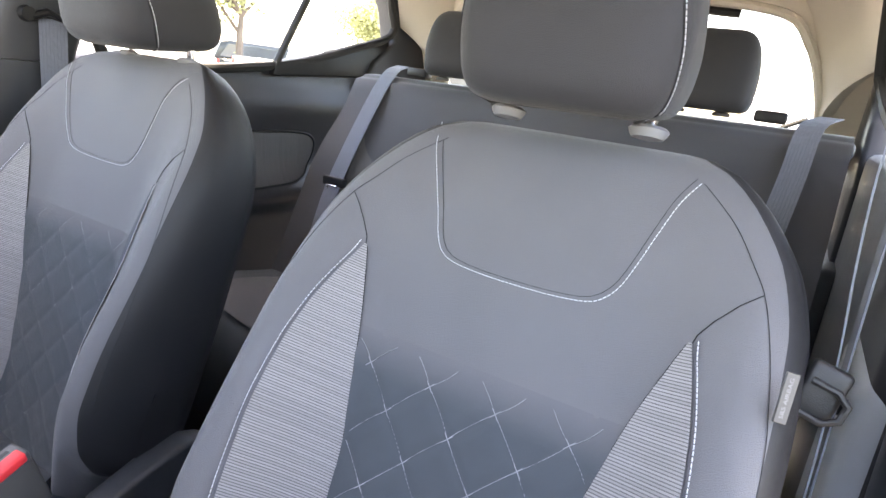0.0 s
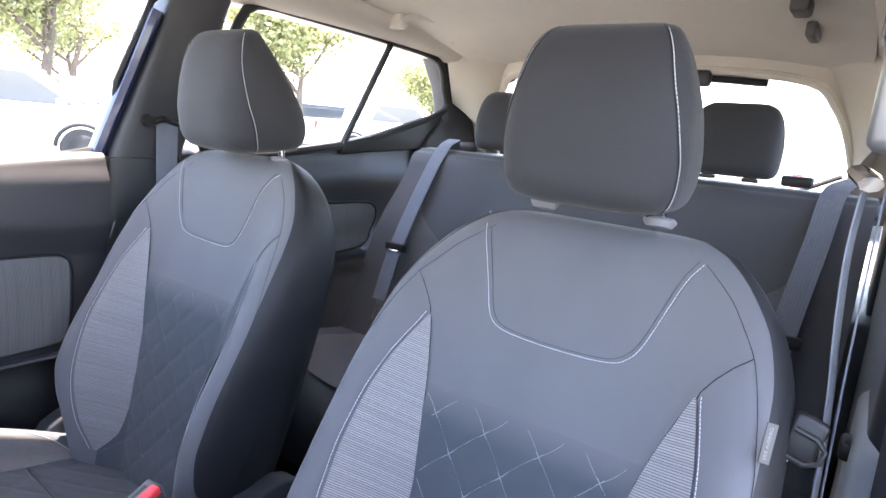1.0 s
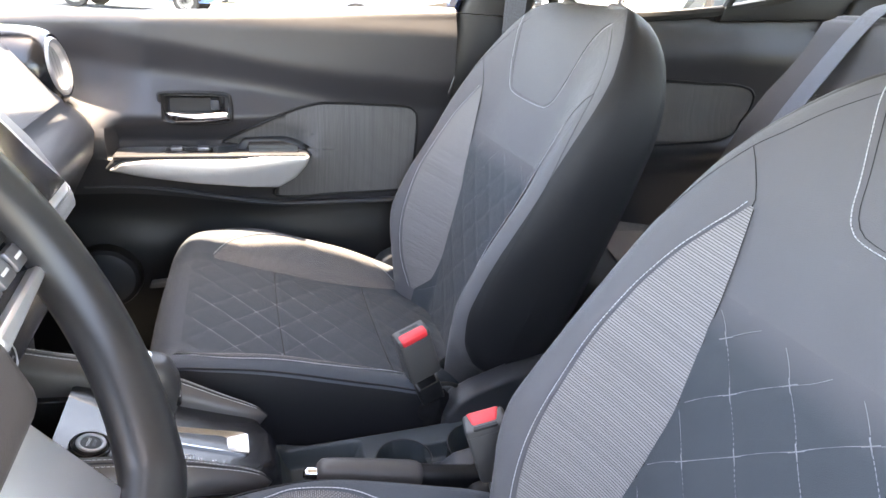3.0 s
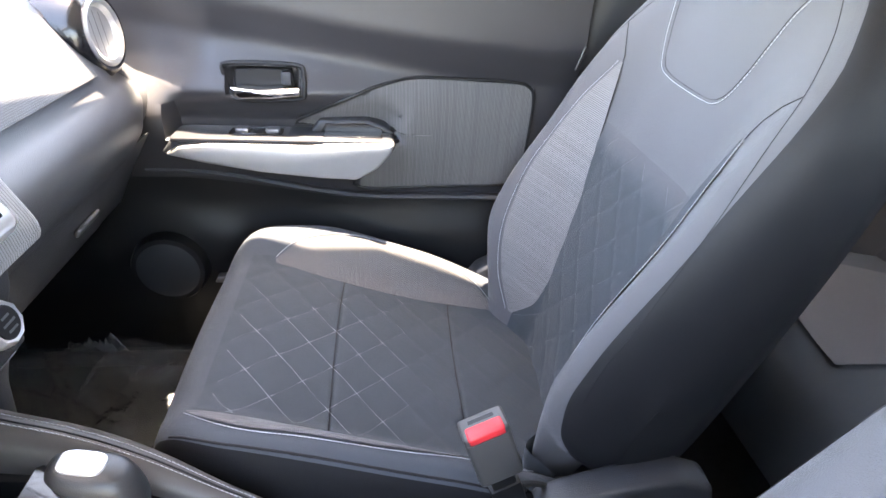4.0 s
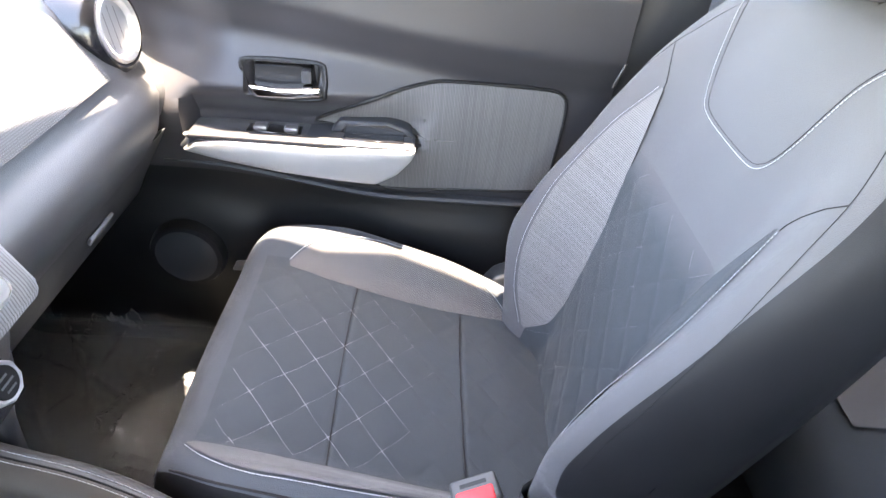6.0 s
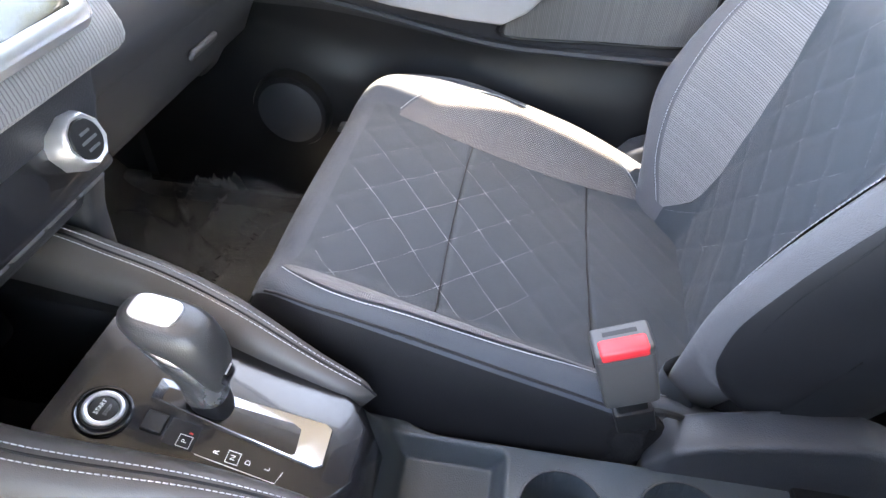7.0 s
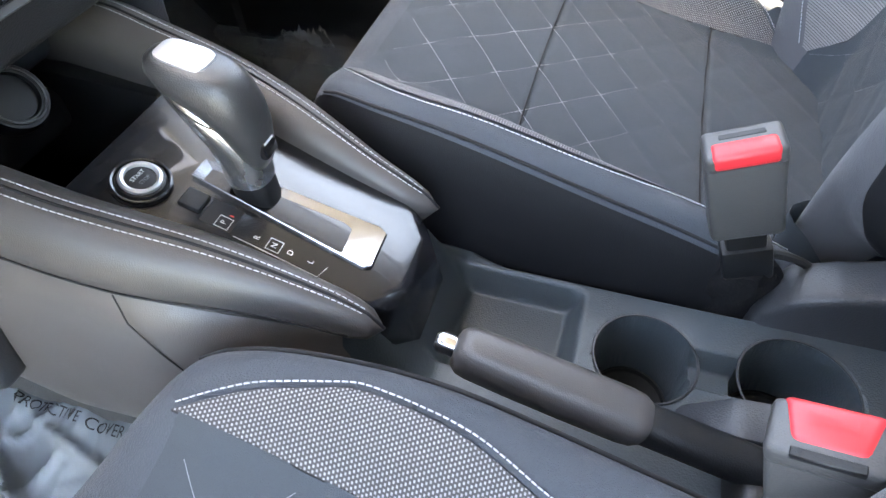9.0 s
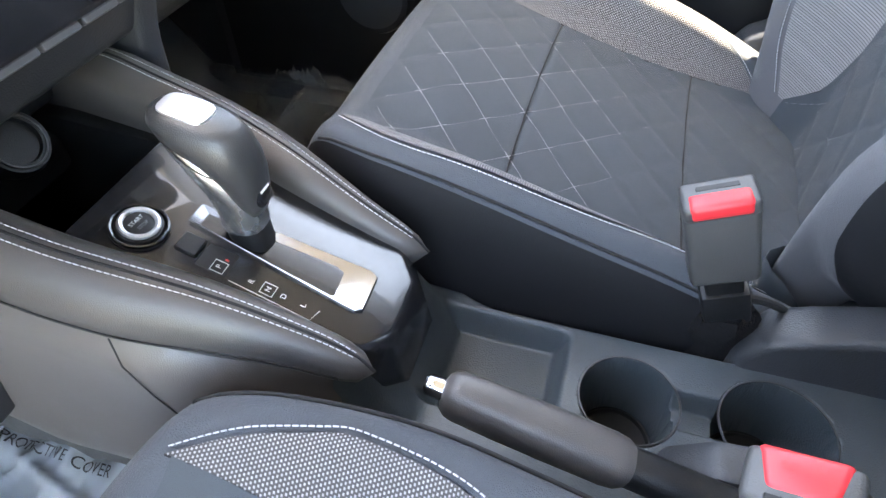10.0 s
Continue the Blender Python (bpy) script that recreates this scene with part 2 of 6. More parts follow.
def dense(points, step, closed=False):
    """Points at even steps along a smooth curve through the given points."""
    pts = [Vector(p) for p in points]
    n = len(pts)
    fine = []
    for i in range(n if closed else n - 1):
        p0 = pts[i - 1] if closed or i else pts[0] * 2 - pts[1]
        p1, p2 = pts[i], pts[(i + 1) % n]
        p3 = pts[(i + 2) % n] if closed or i + 2 < n else p2 * 2 - p1
        for k in range(12):
            t = k / 12
            fine.append(0.5 * (2 * p1 + (p2 - p0) * t + (2 * p0 - 5 * p1 + 4 * p2 - p3) * t * t + (3 * p1 - p0 - 3 * p2 + p3) * t**3))
    fine.append(pts[0] if closed else pts[-1])
    out, left = [fine[0]], step
    for a, b in zip(fine, fine[1:]):
        d = (b - a).length
        while d >= left > 0:
            a = a + (b - a) * (left / d)
            d -= left
            out.append(a)
            left = step
        left -= d
    return out


def stitches(points, r=0.0009, step=0.0055, fill=0.7, closed=False):
    """Single thread dashes along a curve."""
    fine = dense(points, step / 4, closed)
    out = []
    for i in range(0, len(fine) - 4, 4):
        out.append(tube([fine[i], fine[i + 2], fine[i + (3 if fill > 0.6 else 2)]], r, 5))
    return join(out)


def block(lo, hi, bevel=0.004, segments=2, taper=None):
    """A box with rounded edges as a bmesh."""
    bm = bmesh.new()
    bmesh.ops.create_cube(bm, size=1)
    for v in bm.verts:
        v.co = Vector([(a + b) / 2 + c * (b - a) for a, b, c in zip(lo, hi, v.co)])
    if taper:
        taper(bm)
    if bevel:
        bmesh.ops.bevel(bm, geom=list(bm.edges), offset=bevel, segments=segments, affect="EDGES", profile=0.5)
    return bm


def prism(outline, axis, a, b, bevel=0.004, segments=2):
    """An outline of two coordinates, drawn out along axis from a to b."""
    def at(p, c):
        return Vector((c, p[0], p[1])) if axis == "x" else Vector((p[0], c, p[1])) if axis == "y" else Vector((p[0], p[1], c))
    bm = bmesh.new()
    lo, hi = [bm.verts.new(at(p, a)) for p in outline], [bm.verts.new(at(p, b)) for p in outline]
    n = len(outline)
    bm.faces.new(lo)
    bm.faces.new(list(reversed(hi)))
    for i in range(n):
        bm.faces.new((lo[i], hi[i], hi[(i + 1) % n], lo[(i + 1) % n]))
    bmesh.ops.recalc_face_normals(bm, faces=bm.faces)
    if bevel:
        bmesh.ops.bevel(bm, geom=list(bm.edges), offset=bevel, segments=segments, affect="EDGES", profile=0.5)
    return bm


def turned(bm, m):
    bmesh.ops.transform(bm, matrix=m, verts=bm.verts)
    return bm


def lathe(profile, m, sides=32):
    """A turned shape: (radius, height) pairs round z, placed by m. Returns verts and faces."""
    secs = [[m @ Vector((r * math.cos(a), r * math.sin(a), h)) for a in (2 * math.pi * k / sides for k in range(sides))] for r, h in profile]
    return rings(secs)


def solid(name, vf, material, parent=None, label="", soft=True, angle=40):
    me = data(name, vf[0], vf[1], material, soft=soft)
    if soft:
        me.set_sharp_from_angle(angle=radians(angle))
    return link(name, me, parent, label)


def lettering(text, size, m, material, name, parent, label="", drape=None):
    """Flat writing as a mesh, lying in the plane of m, or draped over a height drape(x, y)."""
    cu = bpy.data.curves.new(name, "FONT")
    cu.body, cu.size, cu.align_x, cu.align_y = text, size, "CENTER", "CENTER"
    tmp = bpy.data.objects.new(name, cu)
    me = bpy.data.meshes.new_from_object(tmp)
    bpy.data.objects.remove(tmp)
    me.transform(m)
    if drape:
        for vert in me.vertices:
            vert.co.z = drape(vert.co.x, vert.co.y) + 0.0025
    me.materials.clear()
    me.materials.append(material)
    return link(name, me, parent, label)


# ---- front seats ----
BT, BN = Vector((0, 0.527, 0.85)), Vector((0, -0.85, 0.527))     # up along the backrest, out of its face
B0 = Vector((0, 0.466, 1.031))
b_half = hermite((-0.56, -0.5, -0.4, -0.25, -0.1, 0.0, 0.06, 0.11, 0.15, 0.172, 0.184), (0.225, 0.236, 0.246, 0.252, 0.254, 0.250, 0.236, 0.207, 0.17, 0.135, 0.09))
b_front = hermite((-0.56, -0.45, -0.3, -0.1, 0.1, 0.15, 0.172, 0.184), (-0.03, -0.008, 0.004, 0.0, 0.0, -0.004, -0.016, -0.034))
b_bol = hermite((-0.56, -0.50, -0.42, -0.3, -0.1, 0.0, 0.08, 0.15, 0.184), (0.004, 0.034, 0.058, 0.066, 0.053, 0.036, 0.016, 0.004, 0.0))
BOLD = [1.0]                                                     # how full the bolsters of the backrest in hand are
b_shape = hermite((0, 0.42, 0.6, 0.75, 0.86, 0.93, 0.975, 1.0), (0, 0.0, 0.3, 0.78, 1.0, 0.86, 0.5, 0.0))
b_deep = hermite((-0.56, -0.4, 0.0, 0.12, 0.165, 0.184), (0.12, 0.125, 0.105, 0.09, 0.07, 0.05))


LEANING = [Matrix()]                                             # how far the backrest in hand is set upright


def upright(degrees):
    LEANING[0] = Matrix.Translation(B0) @ Matrix.Rotation(radians(degrees), 4, "X") @ Matrix.Translation(-B0)


def back_depth(r, s):
    """How far the backrest's face stands out at r of its half width: hollow low in the middle."""
    full = b_shape(min(r, 1))
    return b_front(s) + b_bol(s) * (1 + (BOLD[0] - 1) * smooth(-0.1, -0.25, s)) * full - 0.045 * smooth(-0.08, -0.46, s) * (1 - full)


def back_foot(r, s):
    """The bolsters end above the cushion, the middle runs down behind it."""
    short = 1 - 0.52 * smooth(0.70, 0.88, r)
    return s if s > -0.30 else -0.30 + (s + 0.30) * short


def on_back(u, s, out=0.0):
    r = abs(u) / b_half(s)
    q = s if s > -0.30 else max(-0.555, -0.30 + (s + 0.30) / (1 - 0.52 * smooth(0.70, 0.88, r)))
    d = back_depth(abs(u) / b_half(q), q)
    return LEANING[0] @ (B0 + BT * s + BN * (d + out) + Vector((u, 0, 0)))


C_Y = hermite((0, 0.1, 0.2, 0.3, 0.4, 0.5, 0.65, 0.8, 1.0), (-0.150, -0.158, -0.155, -0.140, -0.112, -0.06, 0.04, 0.16, 0.40))
C_Z = hermite((0, 0.1, 0.2, 0.3, 0.4, 0.5, 0.65, 0.8, 1.0), (0.520, 0.590, 0.645, 0.684, 0.700, 0.688, 0.655, 0.615, 0.548))
c_half = hermite((0, 0.1, 0.2, 0.3, 0.4, 0.5, 0.65, 0.8, 1.0), (0.195, 0.203, 0.210, 0.220, 0.238, 0.253, 0.262, 0.260, 0.245))
c_bol = hermite((0, 0.2, 0.35, 0.5, 0.65, 0.8, 1.0), (0.0, 0.003, 0.014, 0.038, 0.058, 0.060, 0.016))
c_shape = hermite((0, 0.60, 0.70, 0.80, 0.87, 0.93, 0.97, 1.0), (0, 0.0, 0.22, 0.74, 1.0, 0.97, 0.68, 0.05))


def t_of(y):
    """Where along the cushion a depth y lies, behind the nose."""
    lo, hi = 0.3, 1.0
    for _ in range(30):
        mid = (lo + hi) / 2
        lo, hi = (mid, hi) if C_Y(mid) < y else (lo, mid)
    return lo


NOSE = [0.0]                                                     # how far the middle of the cushion's front stands out


def on_cushion_t(u, t, out=0.0):
    e = 0.01
    ty, tz = C_Y(t + e) - C_Y(t - e), C_Z(t + e) - C_Z(t - e)
    n = Vector((0, -tz, ty)).normalized() if t > 0.02 else Vector((0, -1, 0.1)).normalized()
    d = c_bol(t) * c_shape(min(abs(u) / c_half(t), 1))
    fore = NOSE[0] * (1 - (u / c_half(t)) ** 2) * smooth(0.55, 0.12, t)
    return Vector((u, C_Y(t) - fore, C_Z(t))) + Vector((0, 0, d)) + n * out


def on_cushion(u, y, out=0.0):
    return on_cushion_t(u, t_of(y), out)


def pillow(a, b, step_u, step_v, depth, a0=0.0, b0=0.0):
    """Quilted relief: low along the diamond lines, full between them."""
    a, b = a - a0, b - b0
    p, q = a / step_u + b / step_v, a / step_u - b / step_v
    d = min(abs(p - round(p)), abs(q - round(q))) * 2
    return depth * (min(1, d * 2.4) ** 0.5 - 1)


def quilt_lines(put, half, lo, hi, step_u, step_v, seed, a0=0.0, b0=0.0, shown=lambda u, v: 0.9):
    """Threads along the sides of the diamonds with a small cross at each meeting; put(u, v) lies on the cloth."""
    rnd = random.Random(seed)
    big = int(2 * half(0) / step_u + (hi - lo) / step_v) + 20
    pieces = []
    for k in range(-big, big):
        for j in range(-big, big):
            u, v = a0 + (k - j) / 2 * step_u, b0 + (k + j) / 2 * step_v
            for sign in (1, -1):
                run = [(u + sign * q * step_u / 2, v + q * step_v / 2) for q in span(0.0, 1.0, 9)]
                run = [q for q in run if lo < q[1] < hi and abs(q[0]) < half(q[1])]
                strong = shown(*run[len(run) // 2]) if len(run) > 3 else 0
                if strong > 0.12 and rnd.random() < 0.55 + strong:
                    bow = rnd.uniform(-0.0022, 0.0022)
                    r = (0.00018 + 0.00024 * strong) * rnd.uniform(0.85, 1.15)
                    pieces.append(tube([put(a + bow * math.sin(math.pi * i / (len(run) - 1)), b) for i, (a, b) in enumerate(run)], r, 4))
            if lo + 0.008 < v < hi - 0.008 and abs(u) < half(v) - 0.006 and shown(u, v) > 0.3:
                for sign in (1, -1):
                    pieces.append(tube([put(u - sign * q * step_u, v + q * step_v) for q in (-0.06, -0.02, 0.02, 0.06)], 0.0003 + 0.0004 * shown(u, v), 4))
    return join(pieces)


mesh_out_b = hermite((-0.45, -0.40, -0.32, -0.25, -0.188, -0.14, -0.088, -0.056, -0.012), (0.150, 0.168, 0.183, 0.190, 0.194, 0.193, 0.187, 0.180, 0.168))
mesh_in_b = hermite((-0.45, -0.40, -0.32, -0.227, -0.176, -0.128, -0.094, -0.04, -0.012), (0.144, 0.118, 0.107, 0.110, 0.119, 0.130, 0.138, 0.155, 0.165))
mesh_out_wide = hermite((-0.074, -0.055, -0.03, 0.02, 0.09, 0.15, 0.21, 0.26, 0.295), (0.168, 0.190, 0.204, 0.217, 0.224, 0.224, 0.219, 0.205, 0.180))
mesh_out_slim = hermite((-0.112, -0.097, -0.075, -0.05, -0.02, 0.03, 0.09, 0.15, 0.21, 0.26, 0.295), (0.192, 0.205, 0.216, 0.224, 0.229, 0.231, 0.229, 0.224, 0.215, 0.200, 0.178))
mesh_out_near = hermite((-0.112, -0.097, -0.075, -0.05, -0.02, 0.03, 0.09, 0.15, 0.21, 0.26, 0.295), (0.190, 0.199, 0.210, 0.218, 0.226, 0.223, 0.209, 0.199, 0.191, 0.184, 0.178))
mesh_in_wide = hermite((-0.074, 0.0, 0.05, 0.15, 0.295), (0.160, 0.156, 0.157, 0.162, 0.174))

mesh_in_slim = hermite((-0.112, 0.0, 0.05, 0.15, 0.295), (0.190, 0.184, 0.181, 0.178, 0.174))


def front_seat(xc, label, tag_side, lean, slide, sides, nose):
    """sides: for the right and the left bolster the cushion insert's inner and outer line and its front tip."""
    NOSE[0] = nose
    upright(lean)
    BOLD[0] = 1.12 if xc < 0 else 0.95
    seat = thing("bucket_seat_unit", (0, 0.10, 0.36), label, "car seat", "front seats")
    # backrest shell
    rs = (0, 0.1, 0.2, 0.3, 0.4, 0.48, 0.55, 0.62, 0.68, 0.74, 0.8, 0.85, 0.89, 0.93, 0.96, 0.985, 1.0)
    tail = ((1.004, 0.2), (1.0, 0.42), (0.985, 0.65), (0.95, 0.84), (0.86, 0.95), (0.6, 1.0), (0.25, 1.0))
    secs = []
    for s in span(-0.555, 0.17, 46) + [0.177, 0.182, 0.184]:
        w, deep, half = b_half(s), b_deep(s), []
        end = 0.5 * smooth(-0.515, -0.555, s)                      # rounded foot of the bolsters
        for r in rs:
            d = back_depth(r, s)
            half.append((r * w * (1 - 0.05 * end), d - end * 0.045 * b_shape(r), back_foot(r, s)))
        for r, k in tail:
            half.append((r * w * (1 - 0.05 * end), b_front(s) * (1 - k) - deep * k + end * 0.03 * k, back_foot(1, s)))
        ring = half + [(-u, d, q) for u, d, q in reversed(half[1:])]
        secs.append([LEANING[0] @ (B0 + BT * q + BN * d + Vector((u, 0, 0))) for u, d, q in ring])
    back = solid("backrest", rings(secs), FABRIC, seat, "charcoal knit backrest with raised side bolsters", angle=60)
    back.data.materials.append(FLANK)
    count, first, last = 2 * len(rs + tail) - 1, len(rs) - 4, len(rs + tail)
    for k, face in enumerate(back.data.polygons):
        place = k % count
        if first <= min(place, count - 1 - place):
            face.material_index = 1
    # cushion
    crs = (0, 0.12, 0.25, 0.38, 0.5, 0.58, 0.65, 0.72, 0.78, 0.84, 0.88, 0.92, 0.955, 0.98, 1.0)
    secs = []
    for t in span(0.0, 1.0, 44):
        w, top = c_half(t), []
        for r in crs:
            top.append(on_cushion_t(r * w, t))
        edge = top[-1]
        for k, dx in ((0.25, 0.004), (0.55, 0.005), (0.85, 0.0), (1.0, -0.02)):
            top.append(Vector((edge.x + dx, edge.y, edge.z + (min(0.47, edge.z - 0.02) - edge.z) * k)))
        ring = top + [Vector((-p.x, p.y, p.z)) for p in reversed(top[1:])]
        secs.append(ring)
    cushion = solid("cushion", rings(secs), CUSHION_SIDE, seat, "knit seat cushion with black sides deepened for shade", angle=60)
    # top of the cushion, in knit
    top = sheet(lambda r, t: on_cushion_t(r * c_half(t), t, 0.0018), span(-0.965, 0.965, 50), span(0.13, 0.995, 44))
    link("cushion_cover", data("cushion_cover", top[0], top[1], CUSHION), cushion)
    # quilted panels
    inward = 1 if xc < 0 else -1
    qw = lambda r, s: r * (max(mesh_in_b(s), 0.198 * smooth(-0.375, -0.44, s)) if r * inward > 0 else mesh_in_b(s))
    v, f, uv = sheet(lambda r, s: on_back(qw(r, s), s, 0.0008 + 0.0037 * smooth(-0.092, -0.125, s) + 0.006 * smooth(-0.36, -0.42, s) * smooth(-0.2, 0.3, r * inward) + pillow(qw(r, s), s, 0.071, 0.0745, 0.0017 * smooth(-0.095, -0.13, s), 0.028, -0.124)), span(-1, 1, 92), span(-0.49, -0.092, 130))
    link("quilted_panel", data("quilted_panel", v, f, QUILT_BACK, uv), back, "dark suede-like panel quilted in diamonds")
    thread = quilt_lines(lambda u, s: on_back(u, s, 0.0031), lambda s: mesh_in_b(s) - 0.003, -0.48, -0.100, 0.071, 0.0745, 3, 0.028, -0.124, (lambda u, v: 0.14) if xc < 0 else (lambda u, v: 0.9 * smooth(-0.098, -0.118, v)))
    link("quilt_thread", data("quilt_thread", *thread, QUILT_THREAD), back, kind="stuff")
    def cw(r, y):
        inner, outer, tip = sides[1 if r > 0 else 0]
        return r * (inner(y) if y > tip else inner(tip) + 0.012 + (y - tip) * 0.1)

    def fold(y):
        return -0.003 * max(0, 1 - abs(y - 0.035) / 0.004) - 0.003 * max(0, 1 - abs(y - 0.210) / 0.004)
    QU, QV, QA, QB = 0.079, 0.068, 0.0165, -0.004
    v, f, uv = sheet(lambda r, y: on_cushion(cw(r, y), y, 0.0045 + pillow(cw(r, y), y, QU, QV, 0.0019, QA, QB) + fold(y)), span(-1, 1, 110), span(-0.108, 0.385, 170))
    link("quilted_panel", data("quilted_panel", v, f, QUILT, uv), cushion, "dark suede-like panel quilted in diamonds")
    clear_part = lambda u, v: 0.10 + 0.85 * smooth(0.17, 0.02, v) * smooth(-0.14, 0.02, inward * u + 0.4 * v)
    thread = quilt_lines(lambda u, y: on_cushion(u, y, 0.0030), lambda y: cw(1, y) - 0.006, -0.100, 0.375, QU, QV, 5, QA, QB, clear_part)
    link("quilt_thread", data("quilt_thread", *thread, QUILT_THREAD), cushion, kind="stuff")
    for y0 in (0.035, 0.210):
        link("cross_seam", data("cross_seam", *tube([on_cushion(cw(r, y0), y0 - 0.004 * (1 - r * r), 0.0036) for r in span(-1, 1, 30)], 0.0009, 5), SEAM), cushion)
    for side in (-1, 1):
        mesh_in_c, mesh_out_c, tip = sides[1 if side > 0 else 0]
        shade = xc < 0 and side > 0                                # turned away from the window: the dark cloth carries its shade
        # mesh inserts
        v, f, uv = sheet(lambda r, s: on_back(side * (mesh_in_b(s) + r * (mesh_out_b(s) - mesh_in_b(s))), s, 0.0035), span(0, 1, 14), span(-0.45, -0.012, 80))
        uv = [(side * (mesh_in_b(s) + r * (mesh_out_b(s) - mesh_in_b(s))), s) for r, s in uv]
        link("mesh_insert", data("mesh_insert", v, f, QUILT if shade else MESH_RIB, uv), back, "insert in dark quilt cloth for its shaded side" if shade else "light grey woven mesh insert")
        v, f, uv = sheet(lambda r, y: on_cushion(side * (mesh_in_c(y) + r * (mesh_out_c(y) - mesh_in_c(y))), y, 0.0038), span(0, 1, 16), span(tip, 0.29, 70))
        uv = [(side * (mesh_in_c(y) + r * (mesh_out_c(y) - mesh_in_c(y))), y) for r, y in uv]
        link("mesh_insert", data("mesh_insert", v, f, MESH, uv), cushion, "light grey woven mesh insert")
        # thread along the inserts
        line = [on_back(side * (mesh_out_b(s) + 0.004), s, 0.003) for s in span(-0.45, -0.008, 28)]
        link("stitching", data("stitching", *stitches(line, 0.00052, 0.0044), STITCH), back, "white contrast stitching", kind="stuff")
        line = [on_cushion(side * (mesh_out_c(y) + 0.004), y, 0.0035) for y in span(tip, 0.29, 24)]
        link("stitching", data("stitching", *stitches(line, 0.00052, 0.0044), STITCH), cushion, "white contrast stitching", kind="stuff")
        # seams on the back: insert tip to shoulder, and the long bolster piping
        a = tube([on_back(side * u, s, 0.0008) for u, s in ((0.168, -0.012), (0.170, -0.024 + 0.02), (0.179, 0.010), (0.194, 0.028), (0.208, 0.041))], 0.0005, 5)
        b = tube(dense([on_back(side * u, s, 0.0002) for u, s in ((0.137, 0.138), (0.156, 0.119), (0.176, 0.096), (0.194, 0.067), (0.209, 0.039), (0.222, -0.005), (0.230, -0.045), (0.236, -0.09), (0.240, -0.2), (0.239, -0.26), (0.238, -0.31))], 0.008), 0.00036, 5)
        c = tube([on_back(side * mesh_in_b(s), s, 0.003) for s in span(-0.45, -0.014, 24)], 0.0007, 4)
        link("seam", data("seam", *join([a, b, c]), SEAM), back)
        d = tube([on_cushion(side * c_half(t_of(y)) * 0.955, y, 0.0015) for y in span(-0.12, 0.385, 36)], 0.0016, 5)
        e = tube([on_cushion(side * mesh_in_c(y), y, 0.003) for y in span(tip, 0.385, 26)], 0.0009, 4)
        link("seam", data("seam", *join([d, e]), SEAM), cushion)
    # yoke thread
    yoke = [(-0.160, 0.160), (-0.146, 0.125), (-0.128, 0.085), (-0.112, 0.05), (-0.101, 0.025), (-0.089, 0.009), (-0.071, 0.001), (-0.03, -0.003), (0.03, -0.003),
            (0.070, 0.001), (0.086, 0.010), (0.096, 0.025), (0.104, 0.05), (0.113, 0.083), (0.123, 0.115), (0.137, 0.142)]
    if xc < 0:
        yoke = [(-0.165, 0.138), (-0.153, 0.11), (-0.140, 0.078), (-0.126, 0.048), (-0.110, 0.022), (-0.093, 0.007), (-0.070, 0.001), (-0.03, -0.002), (0.03, -0.003),
                (0.058, 0.000), (0.073, 0.013), (0.082, 0.040), (0.088, 0.075), (0.095, 0.107), (0.111, 0.133), (0.132, 0.147)]
    link("stitching", data("stitching", *stitches([on_back(u, s, 0.0012) for u, s in yoke], 0.00056, 0.0044), STITCH), back, "white contrast stitching round the yoke", kind="stuff")
    link("seam", data("seam", *tube(dense([on_back(u * 0.96, s + 0.004, 0.0004) for u, s in yoke], 0.01), 0.0004, 4), SEAM), back)
    # headrest, set a little further back than the backrest
    upright(lean * 0.35)
    hz = (1.196, 1.200, 1.210, 1.230, 1.265, 1.305, 1.342, 1.374, 1.392, 1.402, 1.406)
    hw = (0.078, 0.094, 0.104, 0.111, 0.115, 0.113, 0.106, 0.096, 0.086, 0.076, 0.060)
    hf = (0.492, 0.478, 0.467, 0.461, 0.461, 0.467, 0.476, 0.488, 0.500, 0.512, 0.524)
    hb = (0.600, 0.624, 0.638, 0.642, 0.632, 0.610, 0.585, 0.562, 0.550, 0.545, 0.540)
    W, F, K = hermite(hz, hw), hermite(hz, hf), hermite(hz, hb)

    def head(a, z, out=0.0):
        c, s = math.cos(a), math.sin(a)
        e = 2 / 3.6
        x, y = math.copysign(abs(c) ** e, c), math.copysign(abs(s) ** e, s)
        mid, deep = (F(z) + K(z)) / 2, (K(z) - F(z)) / 2
        return LEANING[0] @ Vector((x * (W(z) + out) * (1 - 0.06 * (1 + y) / 2) - 0.006, mid + y * (deep + out), z))
    zs = [1.196, 1.198, 1.201, 1.205, 1.211, 1.219] + span(1.230, 1.374, 16) + [1.383, 1.390, 1.395, 1.400, 1.403, 1.406]
    ring_a = [2 * math.pi * k / 56 for k in range(56)]
    headrest = solid("headrest", rings([[head(a, z) for a in ring_a] for z in zs]), HEAD_CLOTH, seat, "padded charcoal headrest", angle=70)
    for side in (-1, 1):
        ang = lambda z: -math.pi / 2 + side * (0.85 + 0.40 * smooth(1.36, 1.20, z))
        line = [head(ang(z), z, 0.0006) for z in span(1.198, 1.399, 26)]
        link("stitching", data("stitching", *stitches(line, 0.00065, 0.0048), STITCH), headrest, "white contrast stitching", kind="stuff")
        link("seam", data("seam", *tube([head(ang(z) - side * 0.03, z, 0.0002) for z in span(1.195, 1.403, 26)], 0.0011, 4), SEAM), headrest)
        x = side * 0.075
        post = lathe([(0.0062, 0), (0.0062, 0.035)], Matrix.Translation((x, 0.556 + lean * 0.0008, 1.182)) @ Matrix.Rotation(radians(8), 4, "X"), 16)
        solid("headrest_post", post, CHROME, headrest, "chromed steel post")
